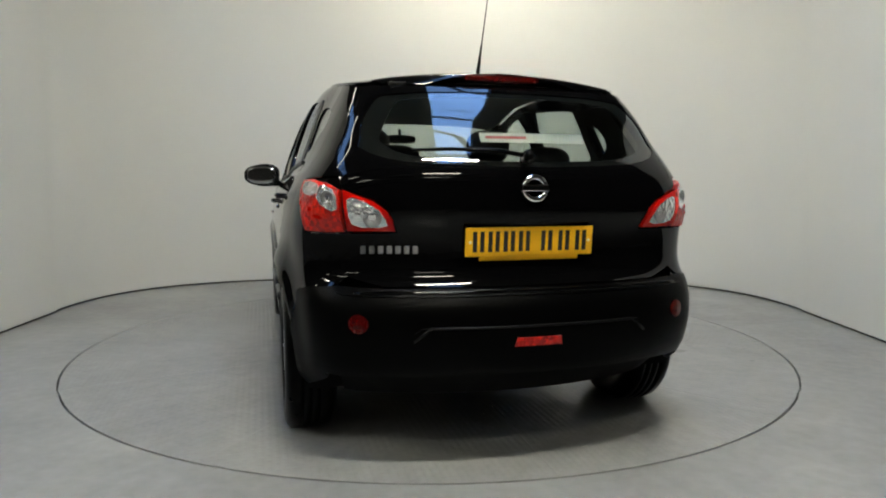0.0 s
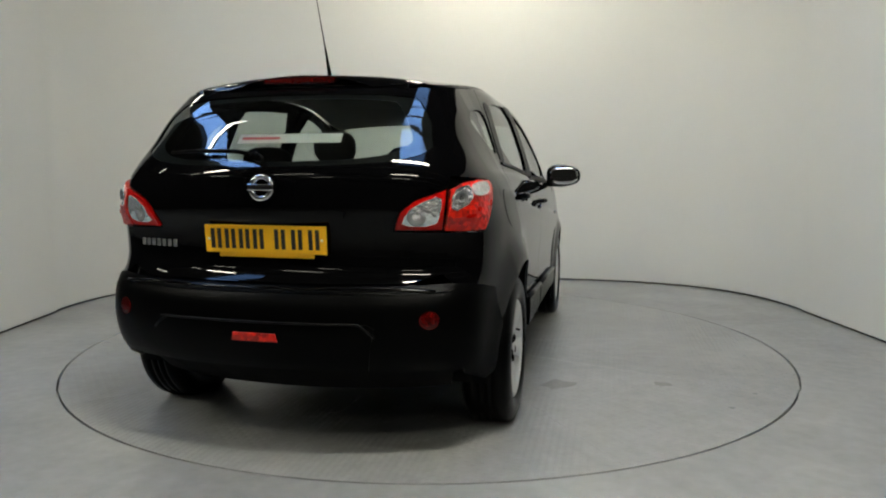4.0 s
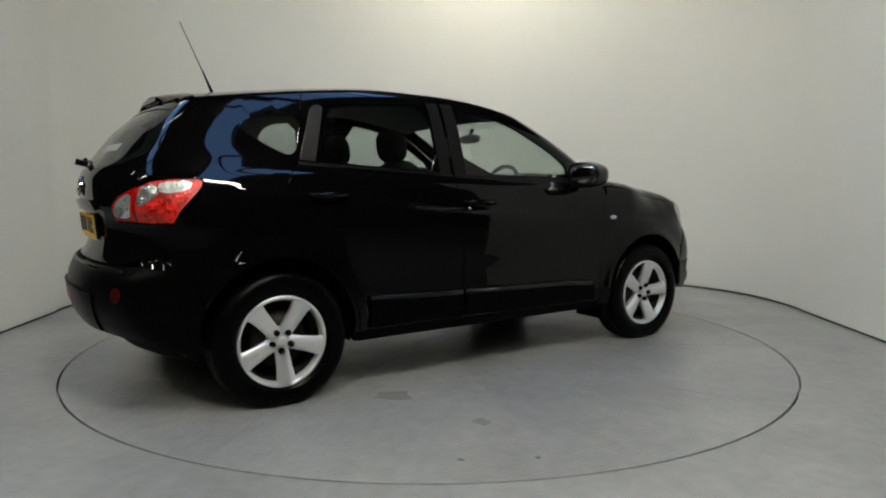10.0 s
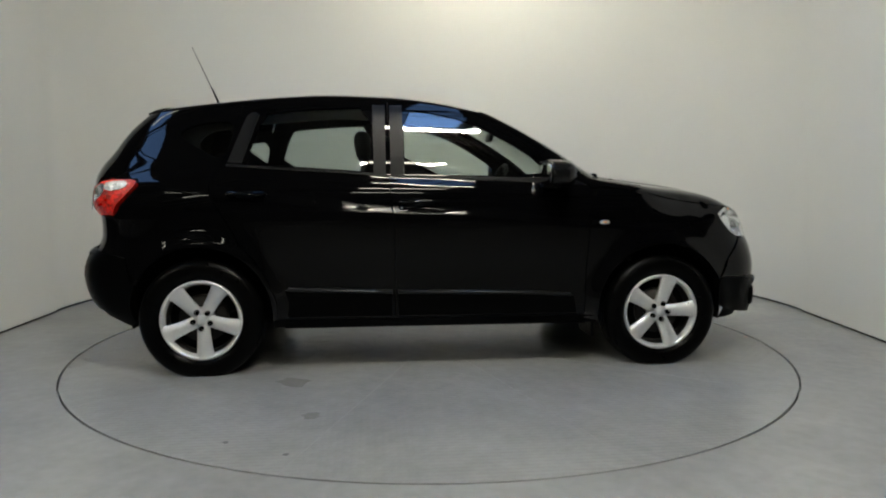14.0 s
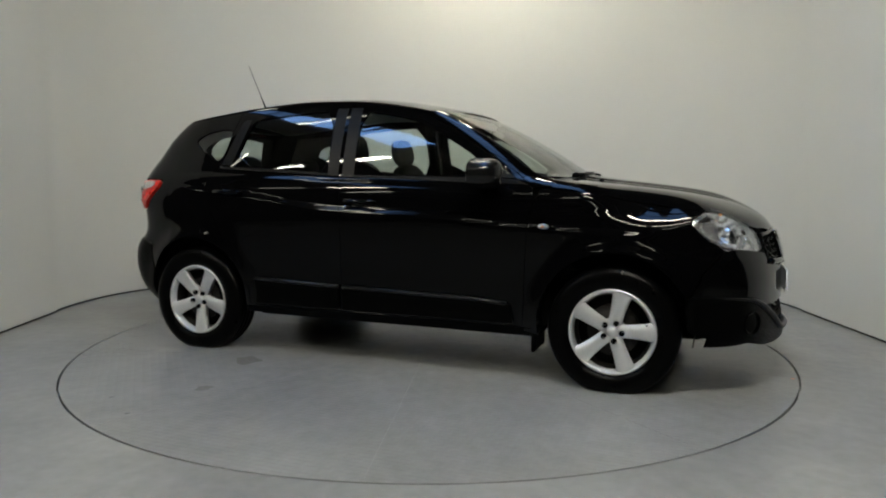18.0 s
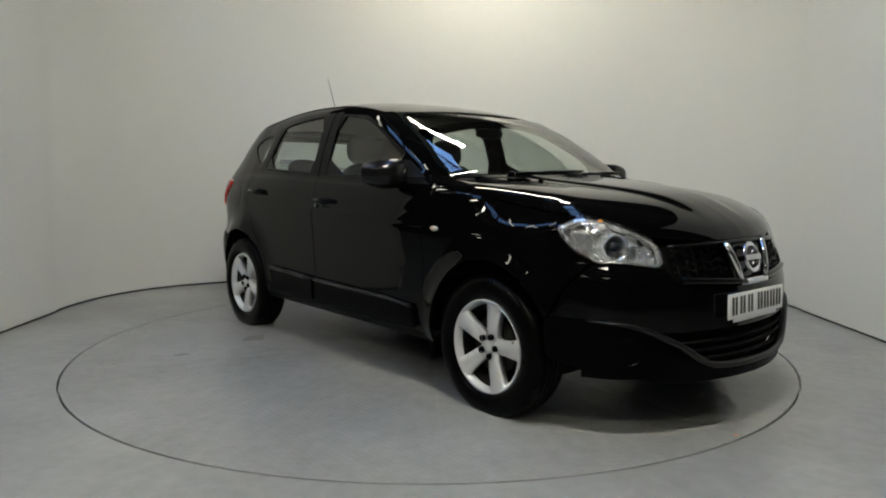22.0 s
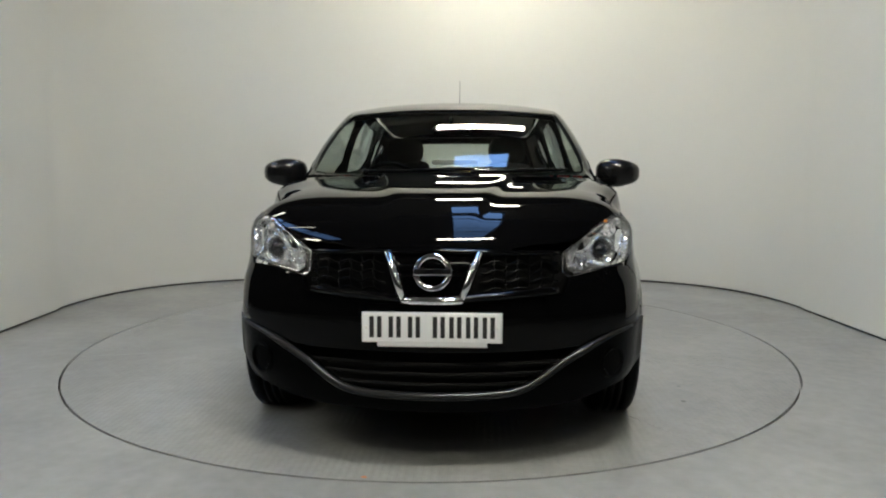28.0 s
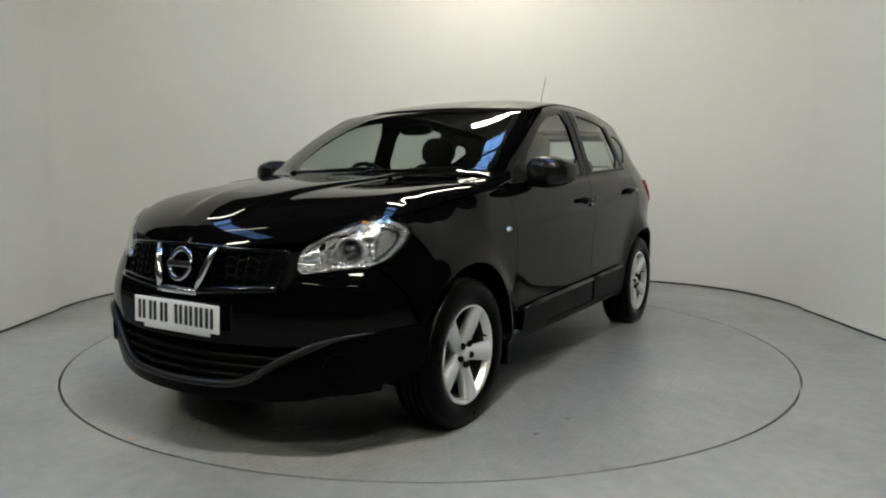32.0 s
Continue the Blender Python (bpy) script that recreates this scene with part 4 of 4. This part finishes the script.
    for k in (-0.237, 0.237):
        part("plate_screw", pillow(0.005 * s, k, 0.0, 0.003, 0.006, 0.006, 2.0, 8), PAPER, holder)
    for k in (-0.205, -0.135, -0.065, 0.025, 0.085, 0.145, 0.205):
        for d in (-0.014, 0.014):
            y = k + d
            part("plate_bar", box(bmesh.new(), 0.0035 if s > 0 else -0.0062, 0.0062 if s > 0 else -0.0035, y - 0.008, y + 0.008, -0.037, 0.040), INK, holder)


def badge(parent, m, r):
    b = bmesh.new()
    rows = []
    for k in range(40):
        a = 2 * math.pi * k / 40
        rows.append([((r + 0.011 * math.cos(q)) * math.cos(a), 0.007 * math.sin(q), (r + 0.011 * math.cos(q)) * math.sin(a)) for q in np.linspace(0, 2 * math.pi, 11)[:-1]])
    rows.append(rows[0])
    b = smooth(ring_mesh(rows))
    bmesh.ops.remove_doubles(b, verts=b.verts[:], dist=1e-5)
    ob = part("badge", b, CHROME, parent, "round chrome badge with a cross bar")
    ob.matrix_basis = m
    part("badge_bar", box(bmesh.new(), -r - 0.012, r + 0.012, -0.010, 0.006, -0.013, 0.013, 0.004), CHROME, ob)


def build_front(car):
    up = [fx(1.735, 0.625), fx(1.833, 0.740), fy(-0.70, 0.744), fy(-0.61, 0.733), fy(-0.508, 0.716), fy(-0.485, 0.66), fy(-0.20, 0.628)]
    dn = [fy(-0.20, 0.447), fy(-0.45, 0.447), fy(-0.57, 0.457), fy(-0.63, 0.478), fy(-0.68, 0.496), fy(-0.73, 0.506), fy(-0.79, 0.512), fx(1.70, 0.515), fx(1.675, 0.505)]
    bump = part("front_bumper", sheet(chart_fwrap, mirrored([*up[::-1], *dn[::-1]]), lift=0.003, thick=0.03, h=0.025), PAINT, car, "black painted front bumper")
    lowhalf = [fy(-0.02, 0.232), fy(-0.40, 0.232), fy(-0.55, 0.246), fy(-0.66, 0.272), fx(1.80, 0.30), fx(1.69, 0.335), fx(1.672, 0.36), fx(1.672, 0.50), fx(1.70, 0.513), fy(-0.79, 0.510), fy(-0.73, 0.503), fy(-0.68, 0.492), fy(-0.63, 0.474), fy(-0.58, 0.450), fy(-0.53, 0.425), fy(-0.49, 0.404), fy(-0.44, 0.374), fy(-0.36, 0.318), fy(-0.28, 0.298), fy(-0.02, 0.294)]
    part("lower_bumper", sheet(chart_fwrap, mirrored(lowhalf), lift=0.006, thick=0.05, h=0.025), PLASTIC, bump, "satin black lower bumper with a lip")
    lip = [fy(-0.80, 0.510), fy(-0.73, 0.503), fy(-0.68, 0.492), fy(-0.63, 0.474), fy(-0.58, 0.450), fy(-0.53, 0.425), fy(-0.49, 0.404), fy(-0.44, 0.374), fy(-0.36, 0.318), fy(-0.28, 0.297), fy(-0.15, 0.293), fy(-0.05, 0.292)]
    lip = lip + [(-a, b) for a, b in lip[::-1]]
    lipc = chart_fwrap(np.array([q[0] for q in lip]), np.array([q[1] for q in lip]))
    fine = []
    for k in range(len(lipc) - 1):
        for w in (0, 0.34, 0.67):
            fine.append(lipc[k] * (1 - w) + lipc[k + 1] * w)
    for _ in range(3):
        fine = [fine[0]] + [(fine[k - 1] + 2 * fine[k] + fine[k + 1]) / 4 for k in range(1, len(fine) - 1)] + [fine[-1]]
    taper = [0.004 + 0.011 * min(1.0, 6.0 * min(k, len(fine) - 1 - k) / len(fine)) for k in range(len(fine))]
    part("bumper_lip", tube([(p[0] + 0.012, p[1] * 1.006, p[2]) for p in fine], taper, 10), LIP, bump, "satin grey-black bumper lip")
    mouth = [fy(-0.02, 0.28), fy(-0.38, 0.30), fy(-0.62, 0.465), fy(-0.22, 0.465), fy(-0.02, 0.465)]
    part("intake_back", sheet(chart_fwrap, mirrored(mouth), lift=-0.05, thick=0, h=0.04), DARK, bump)
    for z, y in ((0.328, 0.35), (0.364, 0.41), (0.40, 0.47)):
        part("intake_slat", tube([(float(front_x(q, z)) - 0.012, q, z) for q in np.linspace(-y, y, 21)], 0.009, 8), DARK, bump)
    for s in (-1, 1):
        c = chart_fwrap(np.array([fy(s * 0.688, 0.378)[0]]), np.array([0.378]))[0]
        b = lathe_y([(0.001, 0.03), (0.040, 0.03), (0.050, 0.0), (0.058, -0.006), (0.062, 0.01)], 28)
        part("fog_lamp_blank", b, PLASTIC, bump, "round black fog lamp blank").matrix_basis = pose(c[0] + 0.012, c[1], c[2], 0, 0, 90 + 38 * s)
    # grille
    gr = [fy(-0.02, 0.628), fy(-0.20, 0.63), fy(-0.46, 0.665), fy(-0.500, 0.72), fy(-0.50, 0.80), fy(-0.46, 0.815), fy(-0.2, 0.83), fy(-0.02, 0.835)]
    grille = part("grille", sheet(chart_fwrap, mirrored(gr), lift=-0.035, thick=0, h=0.04), DARK, car, "black grille with a chrome V")
    for z in (0.668, 0.70, 0.732, 0.764, 0.796):
        for s in (-1, 1):
            pts = [(float(front_x(q, z)) - 0.012, s * q, z + 0.012 * ((k // 2) % 2)) for k, q in enumerate(np.linspace(0.175, 0.465, 14))]
            part("grille_slat", tube(pts, 0.006, 7), GRILLE, grille)
            if z < 0.79:
                for k in range(2, 14, 2):
                    x0, y0, z0 = pts[k]
                    part("grille_web", tube([(x0, y0, z0), (x0 - 0.006, y0 + s * 0.006, z0 + 0.034)], 0.004, 6), GRILLE, grille)
    part("grille_rim", tube([(float(front_x(q, 0.64 + 0.06 * abs(q))) + 0.006, q, 0.64 + 0.06 * abs(q)) for q in np.linspace(-0.46, 0.46, 25)], 0.016, 10), PAINT, grille)
    part("bonnet_lip", tube([(float(front_x(q, 0.816 - 0.03 * abs(q))) - 0.006, q, 0.816 - 0.03 * abs(q)) for q in np.linspace(-0.47, 0.47, 25)], 0.011, 10), PAINT, grille)
    for s in (-1, 1):
        v = [(float(front_x(y, z)) + 0.008, s * y, z) for y, z in ((0.170, 0.812), (0.150, 0.76), (0.128, 0.70), (0.108, 0.645))]
        part("chrome_bar", tube(v, [0.013, 0.016, 0.017, 0.015], 10), CHROME, grille)
    part("chrome_bar", tube([(float(front_x(y, 0.64)) + 0.010, y, 0.64) for y in np.linspace(-0.11, 0.11, 7)], 0.016, 10), CHROME, grille)
    part("badge_backing", sheet(chart_front, [(-0.14, 0.655), (0.14, 0.655), (0.165, 0.82), (-0.165, 0.82)], lift=-0.014, thick=0.004, h=0.04), PAINT, grille)
    badge(car, pose(2.128, 0, 0.742, -14, 0, 90), 0.060)
    plate(car, "front", WHITE)
    # headlamps
    for i, m in enumerate((False, True)):
        s = 1 if m else -1
        o = [(-0.523, 0.721), (-0.510, 0.804), (-0.549, 0.838), (-0.620, 0.882), (-0.724, 0.932), (-0.790, 0.944), fx(1.70, 0.915), fx(1.676, 0.89), fx(1.70, 0.85), fx(1.765, 0.787), fx(1.83, 0.755), (-0.748, 0.748), (-0.634, 0.737)]
        o = rounded(o, 1)
        lamp = part("headlamp", sheet(chart_fwrap, o, lift=-0.060, thick=0, h=0.025, mirror=m), REFLECTOR, car, "clear headlamp with a projector lens")
        part("lens", sheet(chart_fwrap, o, lift=0.004, thick=0.010, h=0.02, mirror=m), LENS, lamp, "clear polycarbonate lens")
        hole = [(-0.65 + (a + 0.65) * 0.93, 0.826 + (b - 0.826) * 0.89) for a, b in o]
        part("bezel", sheet(chart_fwrap, o, lift=-0.012, thick=0.03, h=0.02, mirror=m, holes=[hole]), SILVER, lamp, "silvered rim inside the lens")

        def panel(name, pts, material, lift, thick=0.03, label=""):
            return part(name, sheet(chart_fwrap, rounded(pts, 1), lift=lift, thick=thick, h=0.015, mirror=m), material, lamp, label)

        panel("inner_panel", [(-0.533, 0.806), (-0.560, 0.836), (-0.625, 0.875), (-0.655, 0.862), (-0.600, 0.808)], FACET, -0.030)
        panel("inner_panel", [(-0.572, 0.812), (-0.585, 0.842), (-0.600, 0.850), (-0.605, 0.815)], DARK, -0.024)
        panel("beam_cell", [(-0.538, 0.742), (-0.530, 0.792), (-0.600, 0.796), (-0.625, 0.762), (-0.61, 0.750)], SILVER, -0.036)
        panel("divider", [(-0.525, 0.793), (-0.527, 0.803), (-0.640, 0.822), (-0.645, 0.806)], SILVER, -0.022)
        panel("indicator_bowl", [(-0.660, 0.870), (-0.720, 0.918), (-0.785, 0.930), (-0.815, 0.900), (-0.790, 0.862), (-0.70, 0.862)], SILVER, -0.034, 0.02)
        panel("outer_panel", [(-0.800, 0.858), (-0.815, 0.895), fx(1.725, 0.885), fx(1.74, 0.835), fx(1.80, 0.79), (-0.810, 0.79)], FACET, -0.034)
        # chrome balls added for the small bright glints inside the lamp
        for a, z, r in ((0.552, 0.764, 0.009), (0.577, 0.766, 0.010), (0.606, 0.780, 0.008), (0.803, 0.775, 0.011), (0.634, 0.803, 0.008)):
            c = chart_fwrap(np.array([s * a]), np.array([z]))[0]
            part("reflector_stud", pillow(c[0] - 0.020, c[1] - s * 0.008, c[2], r, r, r, 2.0, 8), CHROME, lamp)
        turn = 90 + 25 * s

        def dish(name, a, z, prof, material, back, label=""):
            c = chart_fwrap(np.array([s * a]), np.array([z]))[0]
            part(name, lathe_y(prof, 36), material, lamp, label).matrix_basis = pose(c[0] - back, c[1] - s * back * 0.45, c[2], 0, 0, turn)

        dish("lamp_bowl", 0.700, 0.802, [(0.060, 0.05), (0.060, -0.008), (0.056, -0.014), (0.050, -0.010), (0.044, 0.004), (0.036, 0.012), (0.034, 0.03)], FACET, 0.035)
        dish("beam_bowl", 0.585, 0.772, [(0.030, 0.02), (0.030, -0.006), (0.027, -0.010), (0.022, 0.0), (0.012, 0.010), (0.006, 0.004), (0.001, -0.004)], FACET, 0.030, "chrome high beam bowl")
        dish("projector", 0.700, 0.802, [(0.001, -0.016), (0.014, -0.014), (0.026, -0.006), (0.034, 0.008), (0.036, 0.03)], BULL, 0.035, "dark glass projector lens")
        c = chart_fwrap(np.array([s * 0.735]), np.array([0.893]))[0]
        part("indicator_bulb", pillow(c[0] - 0.022, c[1] - s * 0.012, c[2] - 0.004, 0.018, 0.014, 0.016, 2.2, 10), MILKY, lamp, "white indicator bulb with an amber cap")
        c = chart_fwrap(np.array([s * 0.724]), np.array([0.913]))[0]
        part("amber_cap", pillow(c[0] - 0.022, c[1] - s * 0.01, c[2], 0.012, 0.011, 0.007, 2.2, 8), AMBER, lamp)


def build_wheels(car):
    tyre_prof = [(0.222, -0.080), (0.232, -0.098), (0.262, -0.108), (0.300, -0.104), (0.322, -0.094), (0.333, -0.078), (0.336, -0.055), (0.336, -0.040), (0.329, -0.038), (0.329, -0.030), (0.336, -0.028), (0.336, -0.006),
                 (0.329, -0.004), (0.329, 0.004), (0.336, 0.006), (0.336, 0.028), (0.329, 0.030), (0.329, 0.038), (0.336, 0.040), (0.336, 0.055), (0.331, 0.08), (0.30, 0.104), (0.25, 0.10), (0.222, 0.08)]
    tyre = lathe_y(tyre_prof, 72)
    for v in tyre.verts:
        v.co.z = max(v.co.z, -0.3132)
    rim = lathe_y([(0.196, -0.060), (0.203, -0.084), (0.209, -0.093), (0.217, -0.096), (0.2225, -0.092), (0.2225, -0.08)], 60)
    barrel = lathe_y([(0.207, 0.085), (0.224, 0.088), (0.222, 0.08), (0.186, 0.04), (0.186, -0.035), (0.197, -0.062)], 60)
    rows = []
    for r, hw, y in ((0.030, 0.033, -0.058), (0.05, 0.035, -0.065), (0.075, 0.0355, -0.073), (0.11, 0.0375, -0.080), (0.145, 0.041, -0.085), (0.175, 0.045, -0.088), (0.198, 0.051, -0.090), (0.210, 0.058, -0.090)):
        tw = 0.45 * (r - 0.03) / 0.18
        rows.append([(r, y + 0.045, -hw * 0.8), (r, y + 0.008, -hw), (r, y + 0.003, -hw * 0.90), (r, y - 0.009, hw * (0.25 - tw)), (r, y + 0.003, hw * 0.90), (r, y + 0.009, hw), (r, y + 0.045, hw * 0.8)])
    spoke = smooth(ring_mesh(rows), 14)
    # bolts: the dark of their holes is put into the colour
    bolt = lathe_y([(0.001, -0.014), (0.006, -0.014), (0.0075, -0.006), (0.0125, -0.004), (0.013, -0.0165), (0.0145, -0.0165), (0.0145, 0.0)], 14)
    # rim_barrel: silver, coloured dark for its shade; hub_back: an added dark disc
    ring_parts = [("tyre", tyre, RUBBER, ""), ("rim", rim, ALLOY, "silver alloy rim"), ("rim_barrel", barrel, SHADED_METAL, "silver inner barrel of the rim, its shade put into the colour"),
                  ("brake_disc", lathe_y([(0.05, -0.03), (0.135, -0.03), (0.135, -0.012), (0.05, -0.012)], 40), SHADED_METAL, ""),
                  ("hub_back", lathe_y([(0.001, 0.0), (0.184, 0.0), (0.184, 0.02)], 40), DARK, ""),
                  ("centre_cap", lathe_y([(0.001, -0.086), (0.020, -0.085), (0.027, -0.079), (0.030, -0.054)], 28), ALLOY, ""),
                  ("hub_boss", lathe_y([(0.028, -0.064), (0.052, -0.062), (0.062, -0.055), (0.066, -0.03)], 40), ALLOY, ""),
                  ("valve", tube([(0.178, -0.06, 0.05), (0.170, -0.088, 0.047)], 0.005, 8), DARK, "")]
    first = {}

    def piece(name, w):
        o = first[name].copy()
        scene.collection.objects.link(o)
        o.parent = w
        return o

    for x, s, off in ((HUBS[0], -1, -68), (HUBS[1], -1, -85), (HUBS[0], 1, -100), (HUBS[1], 1, -80)):
        w = new("wheel")
        w.parent = car
        tagged(w, "five-spoke silver alloy wheel with a black tyre")
        w.matrix_basis = pose(x, s * (0.775 if x > 0 else 0.788), 0.3135, 0, 0, 0 if s < 0 else 180)
        made = bool(first)
        for name, bm, material, label in ring_parts:
            if made:
                piece(name, w)
            else:
                first[name] = part(name, bm, material, w, label)
        if not made:
            first["spoke"], first["wheel_bolt"] = part("spoke", spoke, ALLOY, w), part("wheel_bolt", bolt, DARK, w)
        for k in range(5):
            a = off + 72 * k if s < 0 else 180 - off - 72 * k
            sp, bo = (first["spoke"], first["wheel_bolt"]) if not made and k == 0 else (piece("spoke", w), piece("wheel_bolt", w))
            sp.matrix_basis = pose(0, 0, 0, 0, -a, 0)
            bo.matrix_basis = pose(0.049 * math.cos(radians(a - 9)), -0.068, 0.049 * math.sin(radians(a - 9)))


def build_mirrors(car):
    for s in (-1, 1):
        b = pillow(0, 0, 0, 0.112, 0.120, 0.080, 3.3, 20)
        for v in b.verts:
            v.co.x -= 0.025 * (abs(v.co.y) / 0.112) ** 2
            if v.co.x < -0.05:
                v.co.x = -0.05 + (v.co.x + 0.05) * 0.12
            v.co.z *= 1 - 0.26 * max(0, s * v.co.y) / 0.112
        m = part("door_mirror", b, SATIN, car, "satin black door mirror")
        m.matrix_basis = pose(0.638, s * 0.955, 1.118, 0, 0, s * -6)
        part("mirror_foot", box(bmesh.new(), -0.03, 0.05, min(-s * 0.155, -s * 0.04), max(-s * 0.155, -s * 0.04), -0.078, -0.038, 0.01), PLASTIC, m)
        g = pillow(-0.058, 0, 0.0, 0.005, 0.098, 0.060, 3.0, 12)
        part("mirror_glass", g, CHROME, m, "silvered mirror glass")


def build_cabin(car):
    def seat(x, y, wid):
        st = new("front_seat")
        st.parent = car
        tagged(st, "dark cloth front seat with a headrest")
        part("seat_cushion", pillow(x + 0.22, y, 0.56, 0.27, wid, 0.10, 3.4, 14, -6), CLOTH, st)
        part("backrest", pillow(x - 0.12, y, 0.88, 0.085, wid, 0.33, 3.2, 16, -16), CLOTH, st)
        part("headrest", pillow(x - 0.235, y, 1.285, 0.055, 0.135, 0.10, 2.8, 14, -10), CLOTH, st)
        for d in (-0.05, 0.05):
            part("headrest_post", tube([(x - 0.225, y + d, 1.14), (x - 0.235, y + d, 1.24)], 0.007, 8), CHROME, st)
    seat(-0.19, -0.37, 0.25)
    seat(-0.19, 0.37, 0.25)
    bench = new("rear_bench")
    bench.parent = car
    tagged(bench, "dark cloth rear bench")
    part("seat_cushion", pillow(-0.88, 0, 0.58, 0.25, 0.64, 0.09, 4.5, 16), CLOTH, bench)
    part("backrest", pillow(-1.18, 0, 0.86, 0.08, 0.64, 0.28, 4.5, 16, -18), CLOTH, bench)
    for y in (-0.38, 0.38):
        part("headrest", pillow(-1.27, y, 1.17, 0.05, 0.13, 0.075, 2.8, 12), CLOTH, bench)
    # dashboard
    bm = pillow(0.83, 0, 0.93, 0.27, 0.74, 0.135, 4.0, 18)
    part("dashboard", bm, PLASTIC, car, "dark moulded dashboard")
    part("instrument_hood", pillow(0.60, -0.37, 1.045, 0.10, 0.17, 0.05, 2.6, 12), PLASTIC, car)
    part("centre_console", box(bmesh.new(), -0.1, 0.62, -0.11, 0.11, 0.45, 0.78, 0.03), PLASTIC, car)
    sw = []
    for k in range(48):
        a = 2 * math.pi * k / 48
        sw.append([((0.178 + 0.014 * math.cos(q)) * math.cos(a), (0.178 + 0.014 * math.cos(q)) * math.sin(a), 0.014 * math.sin(q)) for q in np.linspace(0, 2 * math.pi, 9)[:-1]])
    sw.append(sw[0])
    b = smooth(ring_mesh(sw))
    bmesh.ops.remove_doubles(b, verts=b.verts[:], dist=1e-5)
    wheel = part("steering_wheel", b, PLASTIC, car, "dark three-spoke steering wheel")
    wheel.matrix_basis = pose(0.395, -0.37, 1.015, 0, -66, 0)
    part("wheel_boss", pillow(0, 0, -0.02, 0.06, 0.07, 0.03, 2.6, 10), PLASTIC, wheel)
    for a in (0, 180, 270):
        c, d = math.cos(radians(a)), math.sin(radians(a))
        part("wheel_spoke", tube([(0.04 * d, 0.04 * c, -0.015), (0.175 * d, 0.175 * c, 0)], [0.02, 0.012], 8), PLASTIC, wheel)
    mir = part("cabin_mirror", pillow(0.43, 0, 1.375, 0.018, 0.115, 0.032, 3.0, 12, 8), PLASTIC, car, "black interior mirror")
    part("mirror_stalk", tube([(0.43, 0, 1.39), (0.455, 0, 1.445)], 0.012, 8), PLASTIC, mir)
    part("parcel_shelf", box(bmesh.new(), -1.93, -1.36, -0.62, 0.62, 1.07, 1.085, 0.005), DARK, car)
    part("cabin_floor", box(bmesh.new(), -1.6, 0.95, -0.54, 0.54, 0.315, 0.34), DARK, car)
    part("bulkhead", box(bmesh.new(), 0.93, 0.97, -0.76, 0.76, 0.30, 1.02), DARK, car)
    # dealer strip behind the rear window
    y0, y1, z0, z1 = 0.165, -0.27, 1.225, 1.262
    x = lambda y, z: float(rear_x(y, z)) + 0.028
    bm = bmesh.new()
    ys = np.linspace(y0, y1, 12)
    top = [bm.verts.new((x(y, z1), y, z1)) for y in ys]
    low = [bm.verts.new((x(y, z0), y, z0)) for y in ys]
    for k in range(11):
        bm.faces.new((top[k], top[k + 1], low[k + 1], low[k]))
    bmesh.ops.solidify(bm, geom=bm.faces[:], thickness=0.003)
    strip = part("dealer_strip", bm, PAPER, car, "white paper strip with a red bar of print")
    bm = bmesh.new()
    ys = np.linspace(0.145, -0.02, 6)
    top = [bm.verts.new((x(y, 1.250) - 0.005, y, 1.250)) for y in ys]
    low = [bm.verts.new((x(y, 1.239) - 0.005, y, 1.239)) for y in ys]
    for k in range(5):
        bm.faces.new((top[k], top[k + 1], low[k + 1], low[k]))
    part("print_bar", bm, REDINK, strip)
    # aerial
    zr = float(roof_z(np.array(-1.36), np.array(0.0)))
    an = part("aerial", tube([(-1.335, 0, zr - 0.003), (-1.365, 0, zr + 0.012), (-1.40, 0, zr + 0.095), (-1.415, 0, zr + 0.13)], [0.024, 0.010, 0.0055, 0.0045], 10), PLASTIC, car, "thin black roof aerial")
    part("aerial_rod", tube([(-1.414, 0, zr + 0.125), (-1.53, 0, zr + 0.385)], [0.0028, 0.0018], 8), PLASTIC, an)


build_floor()
build_wall()
build_hall()
build_tubes()
table = build_table()
car = new("car")
tagged(car, "black five-door crossover car standing on the turntable", "car")
build_body(car)
build_inner(car)
build_ends(car)
build_wheels(car)
build_mirrors(car)
build_cabin(car)


def motions():
    """The table turns with the car on it."""
    turn = ((0, 104.11), (1, 96.95), (2, 89.79), (3, 82.6), (4.5, 71.95), (6, 61.36), (7, 54.3), (8, 47.28), (9, 40.30), (10, 33.24), (11, 26.18), (12, 19.1), (13, 12.05), (14, 5.03), (15.5, -5.3), (17, -15.63),
            (18, -22.5), (19, -29.6), (20, -36.68), (21, -43.70), (22, -50.81), (23, -57.9), (24, -64.95), (25, -72.1), (26.5, -82.9), (28, -93.71), (29, -100.87), (30, -108.0), (31, -115.12), (32, -122.24))
    rows, deck = [], []
    for t, a in turn:
        c, s = math.cos(radians(a)), math.sin(radians(a))
        ox, oy = -0.0236, 0.134
        rows.append((t, pose(c * ox - s * oy, s * ox + c * oy, 0, 0, 0, a)))
        deck.append((t, pose(0, 0, 0, 0, 0, a)))
    walk(car, rows)
    walk(table, deck)


motions()
